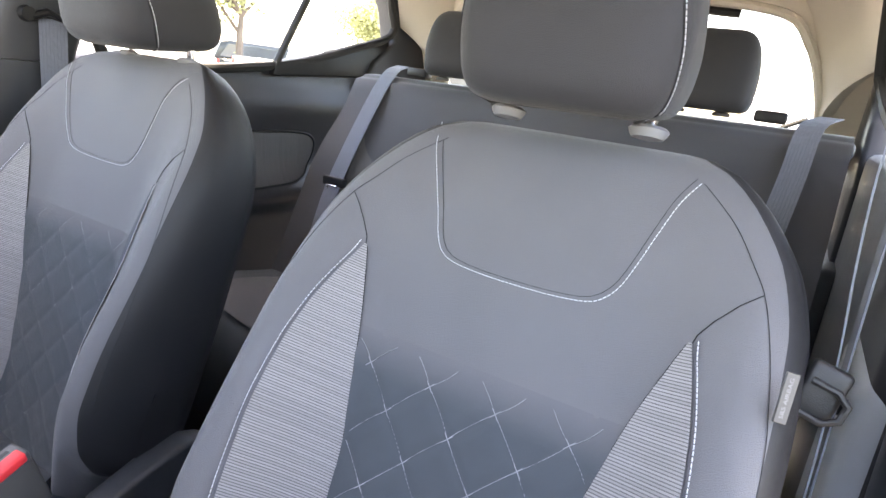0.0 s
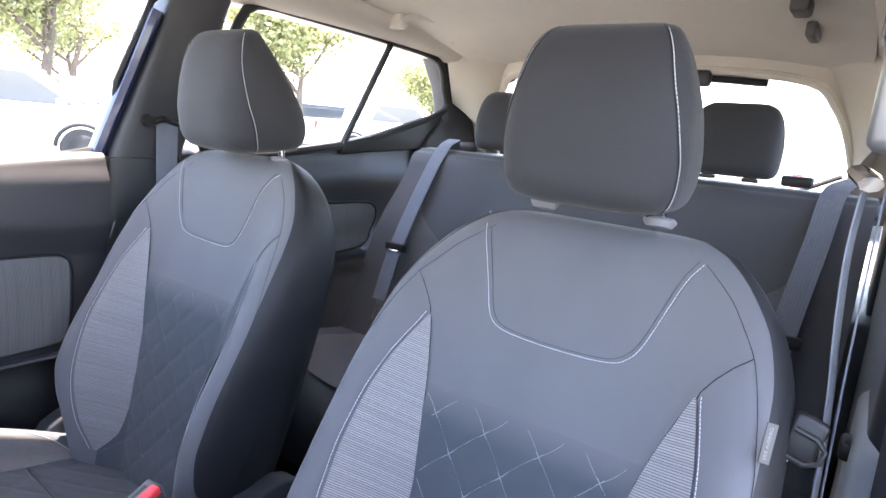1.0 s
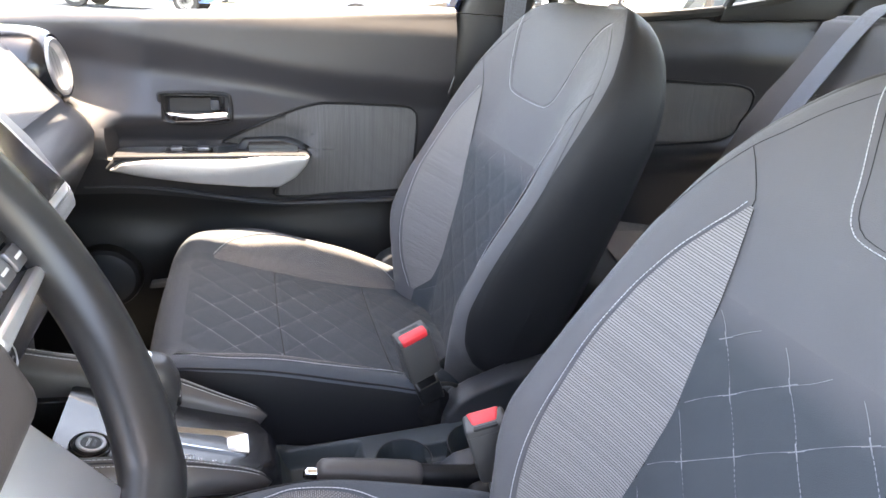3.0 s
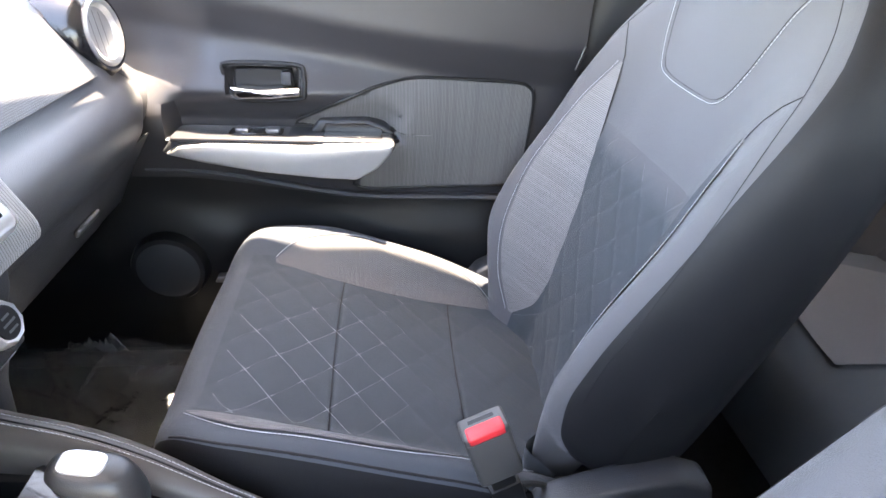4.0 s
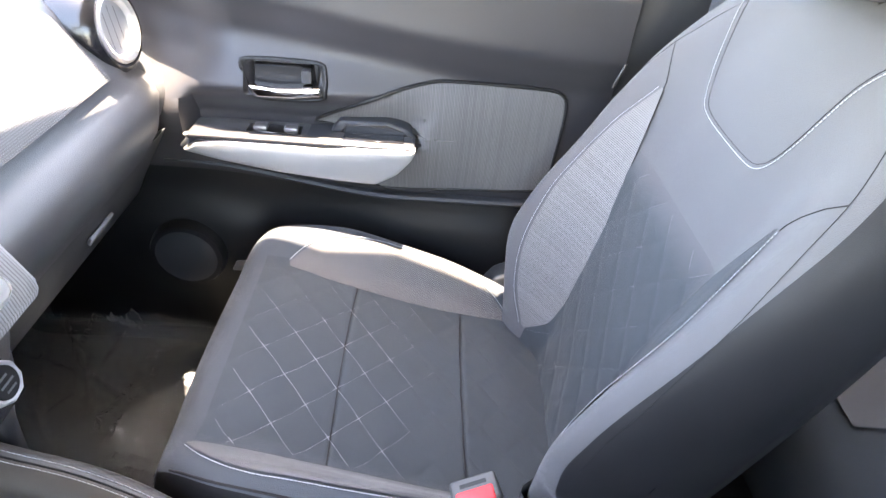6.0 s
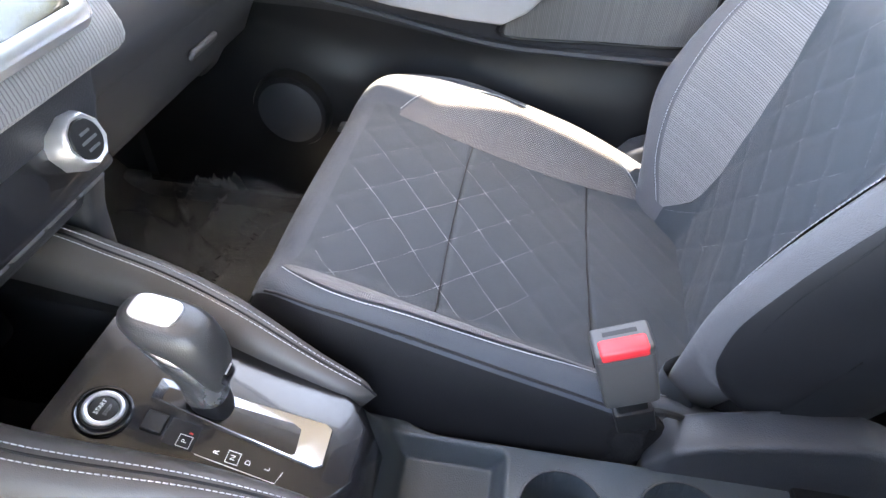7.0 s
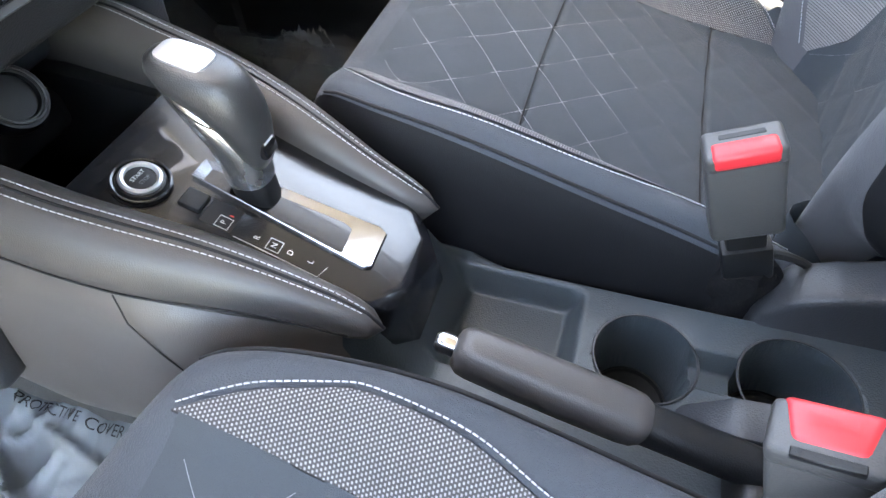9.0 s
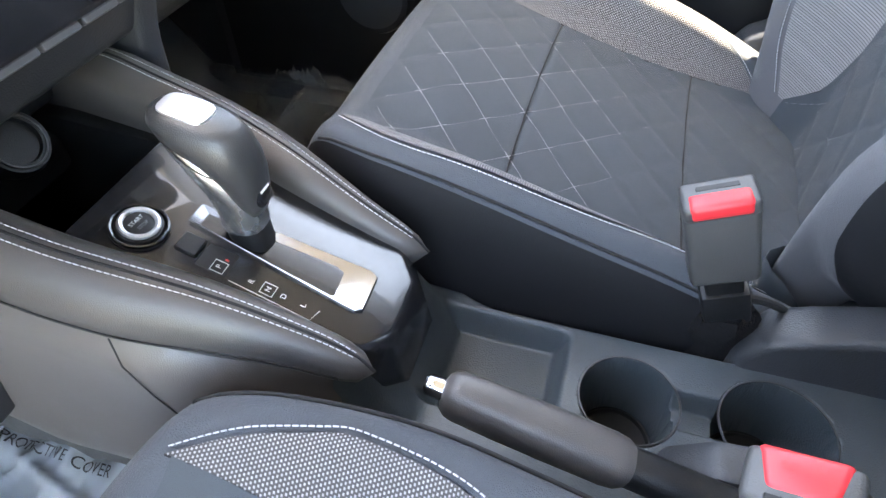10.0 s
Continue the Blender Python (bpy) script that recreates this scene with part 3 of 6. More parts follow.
        col = lathe([(0.004, -0.004), (0.014, -0.004), (0.017, 0.002), (0.018, 0.006), (0.015, 0.010), (0.007, 0.011)], Matrix.Translation((x, 0.549 + lean * 0.0008, 1.184)) @ Matrix.Rotation(radians(-14), 4, "X") @ Matrix.Diagonal((1.1, 0.8, 0.8, 1)), 24)
        solid("post_guide", col, GUIDE, headrest, "grey plastic post guide")
    # airbag tag on the outer bolster
    upright(lean)
    o = tag_side
    c = LEANING[0] @ Vector((o * 0.238, 0.402, 1.028))
    tx = Vector((o * 0.02, 0.30, 0.95)).normalized()
    tz = Vector((o * 0.55, -0.82, 0.12))
    tz = (tz - tx * tz.dot(tx)).normalized()
    m = Matrix((tx, tz.cross(tx), tz)).transposed().to_4x4()
    m.translation = c
    m = m @ Matrix.Diagonal((0.70, 0.56, 1, 1))
    tag = part("airbag_tag", turned(block((-0.026, -0.009, -0.0012), (0.026, 0.009, 0.0012), 0.0006, 1), m), BUCKLE, back, "small grey cloth tag")
    lettering("SRS AIRBAG", 0.0080, m @ Matrix.Translation((0, 0.001, 0.0016)), GUIDE, "tag_print", tag)
    # plastic shield and recliner at the side, and the rails
    for side in (-1, 1):
        out = [(0.02, 0.46), (0.10, 0.478), (0.20, 0.50), (0.248, 0.56), (0.256, 0.612), (0.272, 0.636), (0.30, 0.650), (0.36, 0.670), (0.42, 0.682), (0.46, 0.668), (0.475, 0.60), (0.455, 0.50), (0.40, 0.44), (0.05, 0.42)]
        part("side_shield", prism(out, "x", side * 0.235, side * 0.278, 0.008, 3), PLASTIC, seat, "charcoal plastic side shield")
        part("seat_rail", block((side * 0.20 - 0.018, -0.08, 0.375), (side * 0.20 + 0.018, 0.40, 0.425), 0.004), BLACK, seat, "black steel seat rail")
    part("seat_base", block((-0.215, -0.12, 0.42), (0.215, 0.36, 0.52), 0.02, 3), BLACK, seat, "black seat base")
    cushion.matrix_basis = Matrix.Translation((0, *slide))
    seat.matrix_basis = Matrix.Translation((xc, 0.10, 0.36))
    return seat


passenger_seat = front_seat(-0.35, "charcoal cloth passenger seat with quilted diamonds and grey mesh", -1, 10.5, (0.0, 0.0), ((mesh_in_wide, mesh_out_wide, -0.074), (mesh_in_slim, mesh_out_slim, -0.112)), 0.010)
driver_seat = front_seat(0.35, "charcoal cloth driver seat with quilted diamonds and grey mesh", 1, 0, (0.040, -0.006), ((mesh_in_slim, mesh_out_near, -0.112), (mesh_in_slim, mesh_out_near, -0.112)), 0.048)


# ---- shell of the cabin ----
def roof_z(x, y):
    return 1.63 - 0.045 * (abs(x) / 0.55) ** 3 - 0.02 * max(0, -y) ** 1.2 - 0.16 * max(0, y - 0.9) ** 1.7


floor = thing("floor", (0, 0, 0.3), "dark carpeted car floor", "floor", kind="structure")
part("floor_pan", block((-0.74, -0.95, 0.27), (0.74, 1.75, 0.355), 0.01), BLACK, floor)
v, f, uv = sheet(lambda x, y: Vector((x, y, 0.362 + 0.012 * noise.noise((x * 6, y * 6, 0)) + 0.30 * smooth(-0.62, -0.95, y))), span(-0.70, 0.70, 50), span(-0.95, 1.2, 70))
link("carpet", data("carpet", v, f, CARPET), floor)

ceiling = thing("ceiling", (0, 0.6, 1.6), "beige cloth headliner", "headliner", kind="structure")
us, vs = span(-0.565, 0.565, 30), span(0, 1, 46)
fore = lambda x: -0.245 + 0.05 * (x / 0.6) ** 2
lo = [[Vector((x, fore(x) + (1.66 - fore(x)) * k, roof_z(x, fore(x) + (1.66 - fore(x)) * k))) for x in us] for k in vs]
v, f = rings([row + [p + Vector((0, 0, 0.05)) for p in reversed(row)] for row in lo])
solid("headliner", (v, f), LINER, ceiling, angle=30)


def rail(x, side):
    """The roof's side rail with its beige lining, over the doors."""
    secs = []
    for y in span(-0.55, 1.72, 40):
        dip = 0.42 * max(0, -0.1 - y) ** 1.1 + 0.02 * max(0, y - 1.0) ** 1.6
        c = Vector((side * (0.615 + 0.02 * max(0, -y)), y, 1.525 - dip + 0.012 * (1 - (y - 0.6) ** 2)))
        ring = [(-0.06, 0.035), (-0.045, 0.0), (-0.02, -0.022), (0.012, -0.03), (0.05, -0.022), (0.06, 0.03), (0.02, 0.07), (-0.05, 0.075)]
        slim, wide = 0.6 + 0.4 * smooth(0.02, 0.16, y), 0.05 * smooth(0.42, 0.6, y)
        secs.append([c + Vector((side * (a * (slim if a > 0 else 1) + (wide if a > 0.03 else 0)), 0, b)) for a, b in ring])
    return rings(secs)


for side, nm in ((-1, "trim_right"), (1, "trim_left")):
    t = thing(nm, (side * 0.6, 0.6, 1.5), "beige lined roof side rail", "trim", kind="structure")
    solid("roof_rail", rail(0, side), BEIGE, t)


# ---- pillars and side wall ----
def pillar(name, pts_low, pts_high, depth, side, material, label):
    """A pillar lining between a lower and an upper pair of (y, z, x) edges."""
    secs = []
    for k in span(0, 1, 14):
        a = [p + (q - p) * k for p, q in zip(map(Vector, pts_low), map(Vector, pts_high))]
        mid = (a[0] + a[1]) / 2
        w = (a[1] - a[0]) / 2
        ring = []
        for i in range(12):
            th = math.pi * i / 11
            ring.append(mid - w * math.cos(th) * 1.0 + Vector((-side * depth * math.sin(th) ** 0.6, 0, 0)))
        ring += [a[1] + Vector((side * 0.05, 0, 0)), a[0] + Vector((side * 0.05, 0, 0))]
        secs.append(ring)
    t = thing(name, tuple(secs[0][0]), label, "pillar", kind="structure")
    solid("lining", rings(secs), material, t, angle=50)
    return t


for side in (-1, 1):
    nm = "right" if side < 0 else "left"
    pillar("trim_pillar_" + nm, [(side * 0.715, 0.40, 0.36), (side * 0.715, 0.58, 0.36)], [(side * 0.70, 0.435, 1.15), (side * 0.70, 0.60, 1.15)], 0.03, side, PLASTIC, "charcoal plastic lower pillar lining")
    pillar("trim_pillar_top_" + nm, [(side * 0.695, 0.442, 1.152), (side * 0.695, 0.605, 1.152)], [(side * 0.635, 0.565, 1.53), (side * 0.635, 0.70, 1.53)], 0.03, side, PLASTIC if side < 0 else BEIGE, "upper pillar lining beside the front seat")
    # front and rear roof posts
    t = thing("trim_post_" + nm, (side * 0.68, -0.8, 1.0), "roof post at the windscreen", "pillar", kind="structure")
    solid("post", tube([(side * 0.70, -1.0, 0.98), (side * 0.680, -0.72, 1.20), (side * 0.645, -0.42, 1.38), (side * 0.605, -0.1, 1.51)], 0.032, 10), BLACK, t)
t = thing("trim_header", (0, -0.25, 1.58), "beige lined header over the windscreen", "trim", kind="structure")
solid("header", tube([(x, -0.235 + 0.05 * (x / 0.6) ** 2, 1.60 - 0.06 * abs(x / 0.6) ** 3) for x in span(-0.62, 0.62, 20)], 0.04, 10, flat=0.6), BEIGE, t)

# rear quarter: dark pillar lining, light upper lining, tailgate
for side in (-1, 1):
    nm = "right" if side < 0 else "left"
    t = thing("trim_quarter_" + nm, (side * 0.66, 1.6, 1.2), "dark plastic rear quarter lining", "trim", kind="structure")
    out = [(1.42, 1.10), (1.50, 1.24), (1.60, 1.31), (1.57, 1.40), (1.50, 1.50), (1.62, 1.52), (1.82, 1.36), (1.90, 1.10), (1.86, 0.55), (1.40, 0.55)]
    part("lower_lining", prism(out, "x", side * 0.655, side * 0.72, 0.012, 3), PLASTIC, t)
    secs = []
    for k in span(0, 1, 12):
        a = Vector((side * (0.655 - 0.03 * k), 1.52 + 0.10 * (1 - k), 1.36 + 0.17 * k))
        b = Vector((side * (0.56 - 0.10 * k ** 2), 1.80 - 0.12 * k, 1.20 + 0.30 * k))
        row = [a + (b - a) * q + Vector((-side * 0.02, -0.03, 0.015)) * math.sin(math.pi * q) for q in span(0, 1, 8)]
        secs.append(row + [p + Vector((side * 0.03, 0.03, 0.02)) for p in reversed(row)])
    solid("upper_lining", rings(secs), BEIGE, t, "beige upper lining")
    wheel_house = part("wheel_lining", block((side * 0.70, 1.30, 0.36) if side < 0 else (0.60, 1.30, 0.36), (-0.60, 1.85, 0.95) if side < 0 else (0.70, 1.85, 0.95), 0.03, 3), PLASTIC, t)

tailgate = thing("door_tailgate", (0, 1.85, 0.4), "tailgate with a large rear window", "tailgate", kind="structure")
hatch = dense([(-0.40, 1.655, 1.475), (0, 1.64, 1.492), (0.40, 1.655, 1.475), (0.50, 1.70, 1.41), (0.555, 1.76, 1.28), (0.56, 1.81, 1.19), (0.50, 1.845, 1.13), (0, 1.86, 1.10), (-0.50, 1.845, 1.13), (-0.56, 1.81, 1.19), (-0.555, 1.76, 1.28), (-0.50, 1.70, 1.41)], 0.03, True)[:-1]
solid("gate_frame", tube(hatch, 0.012, 8, True), BEIGE, tailgate, "beige lined rear window surround")
outer = [Vector((q.x * 1.22, q.y + 0.012, 1.30 + (q.z - 1.30) * (1.38 if q.z > 1.30 else 1.15))) for q in hatch]
back_ring = [q + Vector((0, 0.03, 0)) for q in outer]
solid("gate_lining", rings([hatch, outer, back_ring, [q + Vector((0, 0.012, 0)) for q in hatch]], True, False), BEIGE, tailgate, "beige lining round the rear window")
solid("gate_top", tube(dense([(-0.36, 1.66, 1.462), (0, 1.645, 1.478), (0.36, 1.66, 1.462)], 0.05), 0.012, 8), BLACK, tailgate, "black strip over the rear window")
mid = Vector((0, 1.75, 1.3))
pane = data("pane", [mid + Vector((0, 0.01, 0))] + hatch, [(0, i + 1, (i + 1) % len(hatch) + 1) for i in range(len(hatch))], GLASS)
link("pane", pane, tailgate, "clear rear window").visible_shadow = False
part("gate_panel", block((-0.62, 1.80, 0.35), (0.62, 1.88, 1.10), 0.02, 3), PLASTIC, tailgate)
part("wiper_motor_cover", block((0.13, 1.615, 1.445), (0.20, 1.655, 1.49), 0.012, 3), PLASTIC, tailgate, "grey plastic cover")
solid("rear_wiper", tube([(0.30, 1.845, 1.150), (0.42, 1.84, 1.17), (0.54, 1.80, 1.235)], 0.007, 6), RUBBER, tailgate, "black wiper arm")

# ---- doors on the passenger side ----
SILL = hermite((-0.6, -0.2, 0.42, 1.0, 1.5), (1.075, 1.105, 1.148, 1.172, 1.195))


def door_x(y, z):
    """Inner face of the front door: full at the top, drawn in below the armrest."""
    crease = 1.060 - 0.085 * smooth(-0.45, 0.42, y)
    top = -0.675 + 0.030 * smooth(crease - 0.030, crease + 0.045, z) * smooth(-0.37, -0.25, y) - 0.018 * smooth(1.10, 1.15, z)
    waist = 0.062 * math.exp(-((z - 0.885) / 0.10) ** 2) * smooth(0.34, -0.04, y)
    cup = 0.024 * smooth(0.060, 0.050, abs(y + 0.090)) * smooth(0.0245, 0.0165, abs(z - 0.9535))
    low = 0.012 * smooth(0.74, 0.66, z) + 0.016 * math.exp(-(((y + 0.288) / 0.13) ** 2 + ((z - 0.618) / 0.12) ** 2) ** 2)
    scoop = 0.05 * smooth(0.945, 0.884, z) * smooth(0.862, 0.868, z) * smooth(-0.250, -0.228, y) * smooth(0.128, 0.108, y)
    fore_end = 0.032 * smooth(-0.16, -0.27, y) * smooth(0.90, 0.99, z)
    return top + waist + low - cup - scoop - fore_end


door = thing("door_front", (-0.69, -0.05, 0.4), "charcoal front passenger door with grey mesh insert", "car door")
ys = span(-0.62, -0.17, 30) + span(-0.165, -0.015, 60) + span(-0.005, 0.428, 40)


def door_point(y, k):
    z = 0.40 + (SILL(y) - 0.40) * k
    return Vector((door_x(y, z), y, z))


ks = span(0, 0.62, 50) + span(0.624, 0.83, 100) + span(0.84, 1, 20)
secs = []
for y in ys:
    row = [door_point(y, k) for k in ks]
    e = row[-1]
    row += [e + Vector((-0.012, 0, 0.012)), e + Vector((-0.035, 0, 0.014)), Vector((-0.745, y, e.z)), Vector((-0.76, y, 0.8)), Vector((-0.74, y, 0.40))]
    secs.append(row)
door_panel = solid("door_panel", rings(secs), PLASTIC_SOFT, door, "soft charcoal door panel", angle=50)
# black sheet on the lower door stands for the shade behind the seat
low_top = lambda y: 0.785 - 0.045 * smooth(-0.26, 0.10, y)
v, f, uv = sheet(lambda y, k: Vector((door_x(y, 0.41 + (low_top(y) - 0.41) * k) + 0.0025, y, 0.41 + (low_top(y) - 0.41) * k)), span(-0.60, 0.42, 60), span(0, 1, 30))
solid("lower_panel", (v, f), BLACK, door, "lower door panel, blackened for the seat's shade")
# window with its rubber and blue frame
front_win = [(-0.60, SILL(-0.6) + 0.012), (0.408, SILL(0.408) + 0.014), (0.455, 1.30), (0.515, 1.475), (0.50, 1.495), (-0.10, 1.475), (-0.38, 1.35)]
gx = lambda z: -0.69 + 0.2 * (z - 1.155)
loop = [Vector((gx(z) - 0.012, y, z)) for y, z in front_win]
solid("window_rubber", tube(dense(loop, 0.03, True)[:-1], 0.007, 6, True), RUBBER, door, "black window rubber")
link("pane", data("pane", loop, [tuple(range(len(loop)))], GLASS, soft=False), door, "clear side window").visible_shadow = False
fr = [Vector((gx(z) - 0.014, y, z)) for y, z in ((0.425, 1.150), (0.47, 1.29), (0.53, 1.475))]
solid("window_frame", tube(dense(fr, 0.03), 0.016, 8, flat=1.4), BLUE, door, "dark blue painted window frame")
# mesh insert
ins = [(-0.048, 0.882), (-0.01, 0.905), (0.04, 0.931), (0.09, 0.951), (0.135, 0.962), (0.17, 0.964), (0.25, 0.961), (0.325, 0.957), (0.348, 0.950), (0.358, 0.932), (0.358, 0.88), (0.352, 0.80), (0.340, 0.776), (0.315, 0.768), (0.20, 0.766), (0.058, 0.766), (0.06, 0.80), (0.09, 0.83), (0.118, 0.852), (0.10, 0.872), (0.075, 0.884), (0.0, 0.884)]
cy, cz = 0.18, 0.87
iv, iuv, ifc = [], [], []
n = len(ins)
for k in span(0, 1, 12):
    for y, z in ins:
        yy, zz = cy + (y - cy) * k, cz + (z - cz) * k
        bulge = 0.007 * (1 - k ** 3)
        iv.append(Vector((door_x(yy, zz) + 0.003 + bulge, yy, zz)))
        iuv.append((yy, zz))
ifc = [(j * n + i, j * n + (i + 1) % n, (j + 1) * n + (i + 1) % n, (j + 1) * n + i) for j in range(11) for i in range(n)]
insert = link("mesh_insert", data("mesh_insert", iv, ifc, DOOR_MESH, iuv), door, "grey woven door insert")
edge = [Vector((door_x(y, z) + 0.003, y, z)) for y, z in ins]
link("insert_seam", data("insert_seam", *tube(dense(edge, 0.008, True)[:-1], 0.003, 6, True), BLACK), insert)
# pull handle in its cup
rim_pts = [(-0.152, 0.968), (-0.143, 0.980), (-0.04, 0.980), (-0.027, 0.966), (-0.026, 0.945), (-0.036, 0.929), (-0.126, 0.926), (-0.144, 0.938)]
handle = solid("handle_cup", tube(dense([Vector((door_x(y, z) + 0.001, y, z)) for y, z in rim_pts], 0.006, True)[:-1], 0.0036, 8, True), BLACK, door, "black handle rim")
part("cup_recess", prism([(-0.140, 0.937), (-0.136, 0.972), (-0.048, 0.973), (-0.040, 0.937)], "x", -0.675, -0.652, 0.002, 1), BLACK, handle, "dark handle recess")
part("door_handle", prism([(-0.141, 0.949), (-0.10, 0.945), (-0.031, 0.950), (-0.031, 0.937), (-0.075, 0.931), (-0.128, 0.930)], "x", -0.650, -0.620, 0.004, 3), CHROME, handle, "chromed door handle")
part("lock_slider", block((-0.653, -0.062, 0.951), (-0.636, -0.046, 0.971), 0.003, 2), PLASTIC, handle)
# armrest with its silver blade
arm = [(-0.255, 0.845), (-0.236, 0.868), (-0.13, 0.872), (-0.03, 0.874), (0.02, 0.874), (0.118, 0.872), (0.10, 0.835), (0.055, 0.80), (-0.10, 0.815), (-0.20, 0.83)]
armrest = part("armrest", prism(arm, "x", -0.70, -0.604, 0.006, 3), PLASTIC, door, "charcoal armrest")
blade = [(-0.246, 0.846), (-0.224, 0.861), (-0.18, 0.866), (-0.10, 0.866), (-0.02, 0.865), (0.012, 0.869), (0.119, 0.870), (0.112, 0.852), (0.090, 0.826), (0.056, 0.806), (0.0, 0.808), (-0.10, 0.818), (-0.19, 0.833)]
part("trim_blade", prism(blade, "x", -0.62, -0.592, 0.006, 3), SILVER, armrest, "satin silver trim blade")
part("switch_panel", block((-0.680, -0.236, 0.866), (-0.596, 0.112, 0.8735), 0.003, 2), PLASTIC_SOFT, armrest)
part("window_switch_plate", block((-0.648, -0.150, 0.8733), (-0.618, -0.065, 0.8755), 0.0010, 1), GLOSS, armrest, "gloss black switch plate")
for y in (-0.140, -0.092):
    part("window_switch", block((-0.643, y, 0.8745), (-0.623, y + 0.022, 0.882), 0.003, 2), GREY_SATIN, armrest, "grey window switch")
part("pull_pocket", prism([(-0.022, 0.872), (-0.006, 0.894), (0.072, 0.895), (0.100, 0.886), (0.120, 0.870)], "x", -0.70, -0.640, 0.005, 3), PLASTIC, armrest)
# thin dark slab gives the solid pocket the shade of a recess
part("pocket_wall", prism([(-0.004, 0.874), (0.004, 0.889), (0.070, 0.890), (0.094, 0.882), (0.104, 0.874)], "x", -0.6405, -0.6385, 0.0008, 1), GLOSS, armrest, "flat dark inset for the pull pocket's shaded recess")
part("pocket_floor", block((-0.638, 0.002, 0.8732), (-0.612, 0.098, 0.8752), 0.0008, 1), GLOSS, armrest)
# lower ledge, speaker and map pocket
ledge = [Vector((-0.652 - 0.008 * smooth(-0.2, 0.1, y), y, 0.80 - 0.05 * smooth(-0.26, 0.10, y))) for y in span(-0.30, 0.36, 30)]
solid("ledge", tube(ledge, 0.011, 8, flat=0.55), PLASTIC, door)
sm = Matrix.Translation((-0.664, -0.288, 0.612)) @ Matrix.Rotation(radians(90), 4, "Y") @ Matrix.Diagonal((0.84, 0.84, 1.0, 1.0))
speaker = solid("speaker_ring", lathe([(0.104, -0.03), (0.102, 0.006), (0.097, 0.006), (0.092, -0.004), (0.086, -0.006), (0.083, 0.012), (0.080, 0.032), (0.076, 0.039), (0.070, 0.040)], sm, 48), BLACK, door, "round speaker surround with a deep groove")
solid("speaker_grille", lathe([(0.001, 0.046), (0.03, 0.0455), (0.052, 0.0435), (0.066, 0.040), (0.0715, 0.030), (0.072, 0.02)], sm, 48), PLASTIC, speaker, "dark speaker grille")
part("bin_edge", prism([(-0.212, 0.580), (-0.206, 0.594), (-0.11, 0.592), (-0.108, 0.582)], "x", -0.66, -0.632, 0.003, 2), GREY_SATIN, door, "pale edge of the door bin")
part("map_pocket", prism([(-0.16, 0.41), (-0.165, 0.545), (-0.13, 0.553), (0.10, 0.560), (0.36, 0.57), (0.38, 0.42)], "x", -0.70, -0.628, 0.010, 3), PLASTIC, door, "plastic map pocket")

rdoor = thing("door_rear", (-0.70, 1.0, 0.4), "charcoal rear passenger door with fixed quarter window", "car door")


def rdoor_x(y, z):
    arm = 0.045 * math.exp(-((z - 0.86) / 0.05) ** 2) * smooth(1.42, 1.2, y)
    return -0.668 - 0.02 * smooth(1.08, 1.17, z) + arm + 0.01 * math.exp(-((z - 1.09) / 0.05) ** 2)


secs = []
for y in span(0.60, 1.47, 50):
    row = [Vector((rdoor_x(y, 0.4 + (SILL(y) - 0.4) * k), y, 0.4 + (SILL(y) - 0.4) * k)) for k in span(0, 1, 50)]
    e = row[-1]
    row += [e + Vector((-0.012, 0, 0.012)), e + Vector((-0.04, 0, 0.014)), Vector((-0.75, y, 0.8)), Vector((-0.73, y, 0.4))]
    secs.append(row)
rpanel = solid("door_panel", rings(secs), PLASTIC_SOFT, rdoor, "soft charcoal door panel", angle=50)
rin = [(0.80, 1.02), (1.10, 1.025), (1.22, 1.02), (1.26, 1.00), (1.26, 0.965), (1.235, 0.93), (1.20, 0.90), (1.10, 0.885), (0.80, 0.89)]
rv, rf2 = [], []
n = len(rin)
for k in span(0, 1, 8):
    for y, z in rin:
        yy, zz = 1.05 + (y - 1.05) * k, 0.955 + (z - 0.955) * k
        rv.append(Vector((rdoor_x(yy, zz) + 0.003 + 0.006 * (1 - k ** 3), yy, zz)))
rf2 = [(j * n + i, j * n + (i + 1) % n, (j + 1) * n + (i + 1) % n, (j + 1) * n + i) for j in range(7) for i in range(n)]
link("mesh_insert", data("mesh_insert", rv, rf2, DOOR_MESH, [(p.y, p.z) for p in rv]), rdoor, "grey woven door insert")
link("insert_seam", data("insert_seam", *tube(dense([Vector((rdoor_x(y, z) + 0.003, y, z)) for y, z in rin], 0.01, True)[:-1], 0.004, 6, True), BLACK), rdoor)
rwin = [(0.665, SILL(0.665) + 0.014), (1.10, SILL(1.1) + 0.016), (1.40, 1.268), (1.575, 1.330), (1.545, 1.40), (1.47, 1.487), (1.232, 1.508), (0.90, 1.518), (0.760, 1.515), (0.715, 1.47), (0.69, 1.36)]
loop = [Vector((gx(z) + 0.0, y, z)) for y, z in rwin]
solid("window_rubber", tube(dense(loop, 0.03, True)[:-1], 0.012, 8, True), RUBBER, rdoor, "black window rubber")
link("pane", data("pane", loop, [tuple(range(len(loop)))], GLASS, soft=False), rdoor, "clear rear side window").visible_shadow = False
solid("window_bar", tube([(gx(1.2), 1.118, 1.20), (gx(1.35), 1.178, 1.355), (gx(1.51), 1.238, 1.512)], 0.010, 8), BLACK, rdoor, "black upright between the panes")
part("quarter_corner", prism([(1.10, 1.17), (1.11, 1.205), (1.40, 1.262), (1.585, 1.325), (1.60, 1.20)], "x", -0.70, -0.668, 0.006, 2), BLACK, rdoor, "black corner panel under the quarter window")

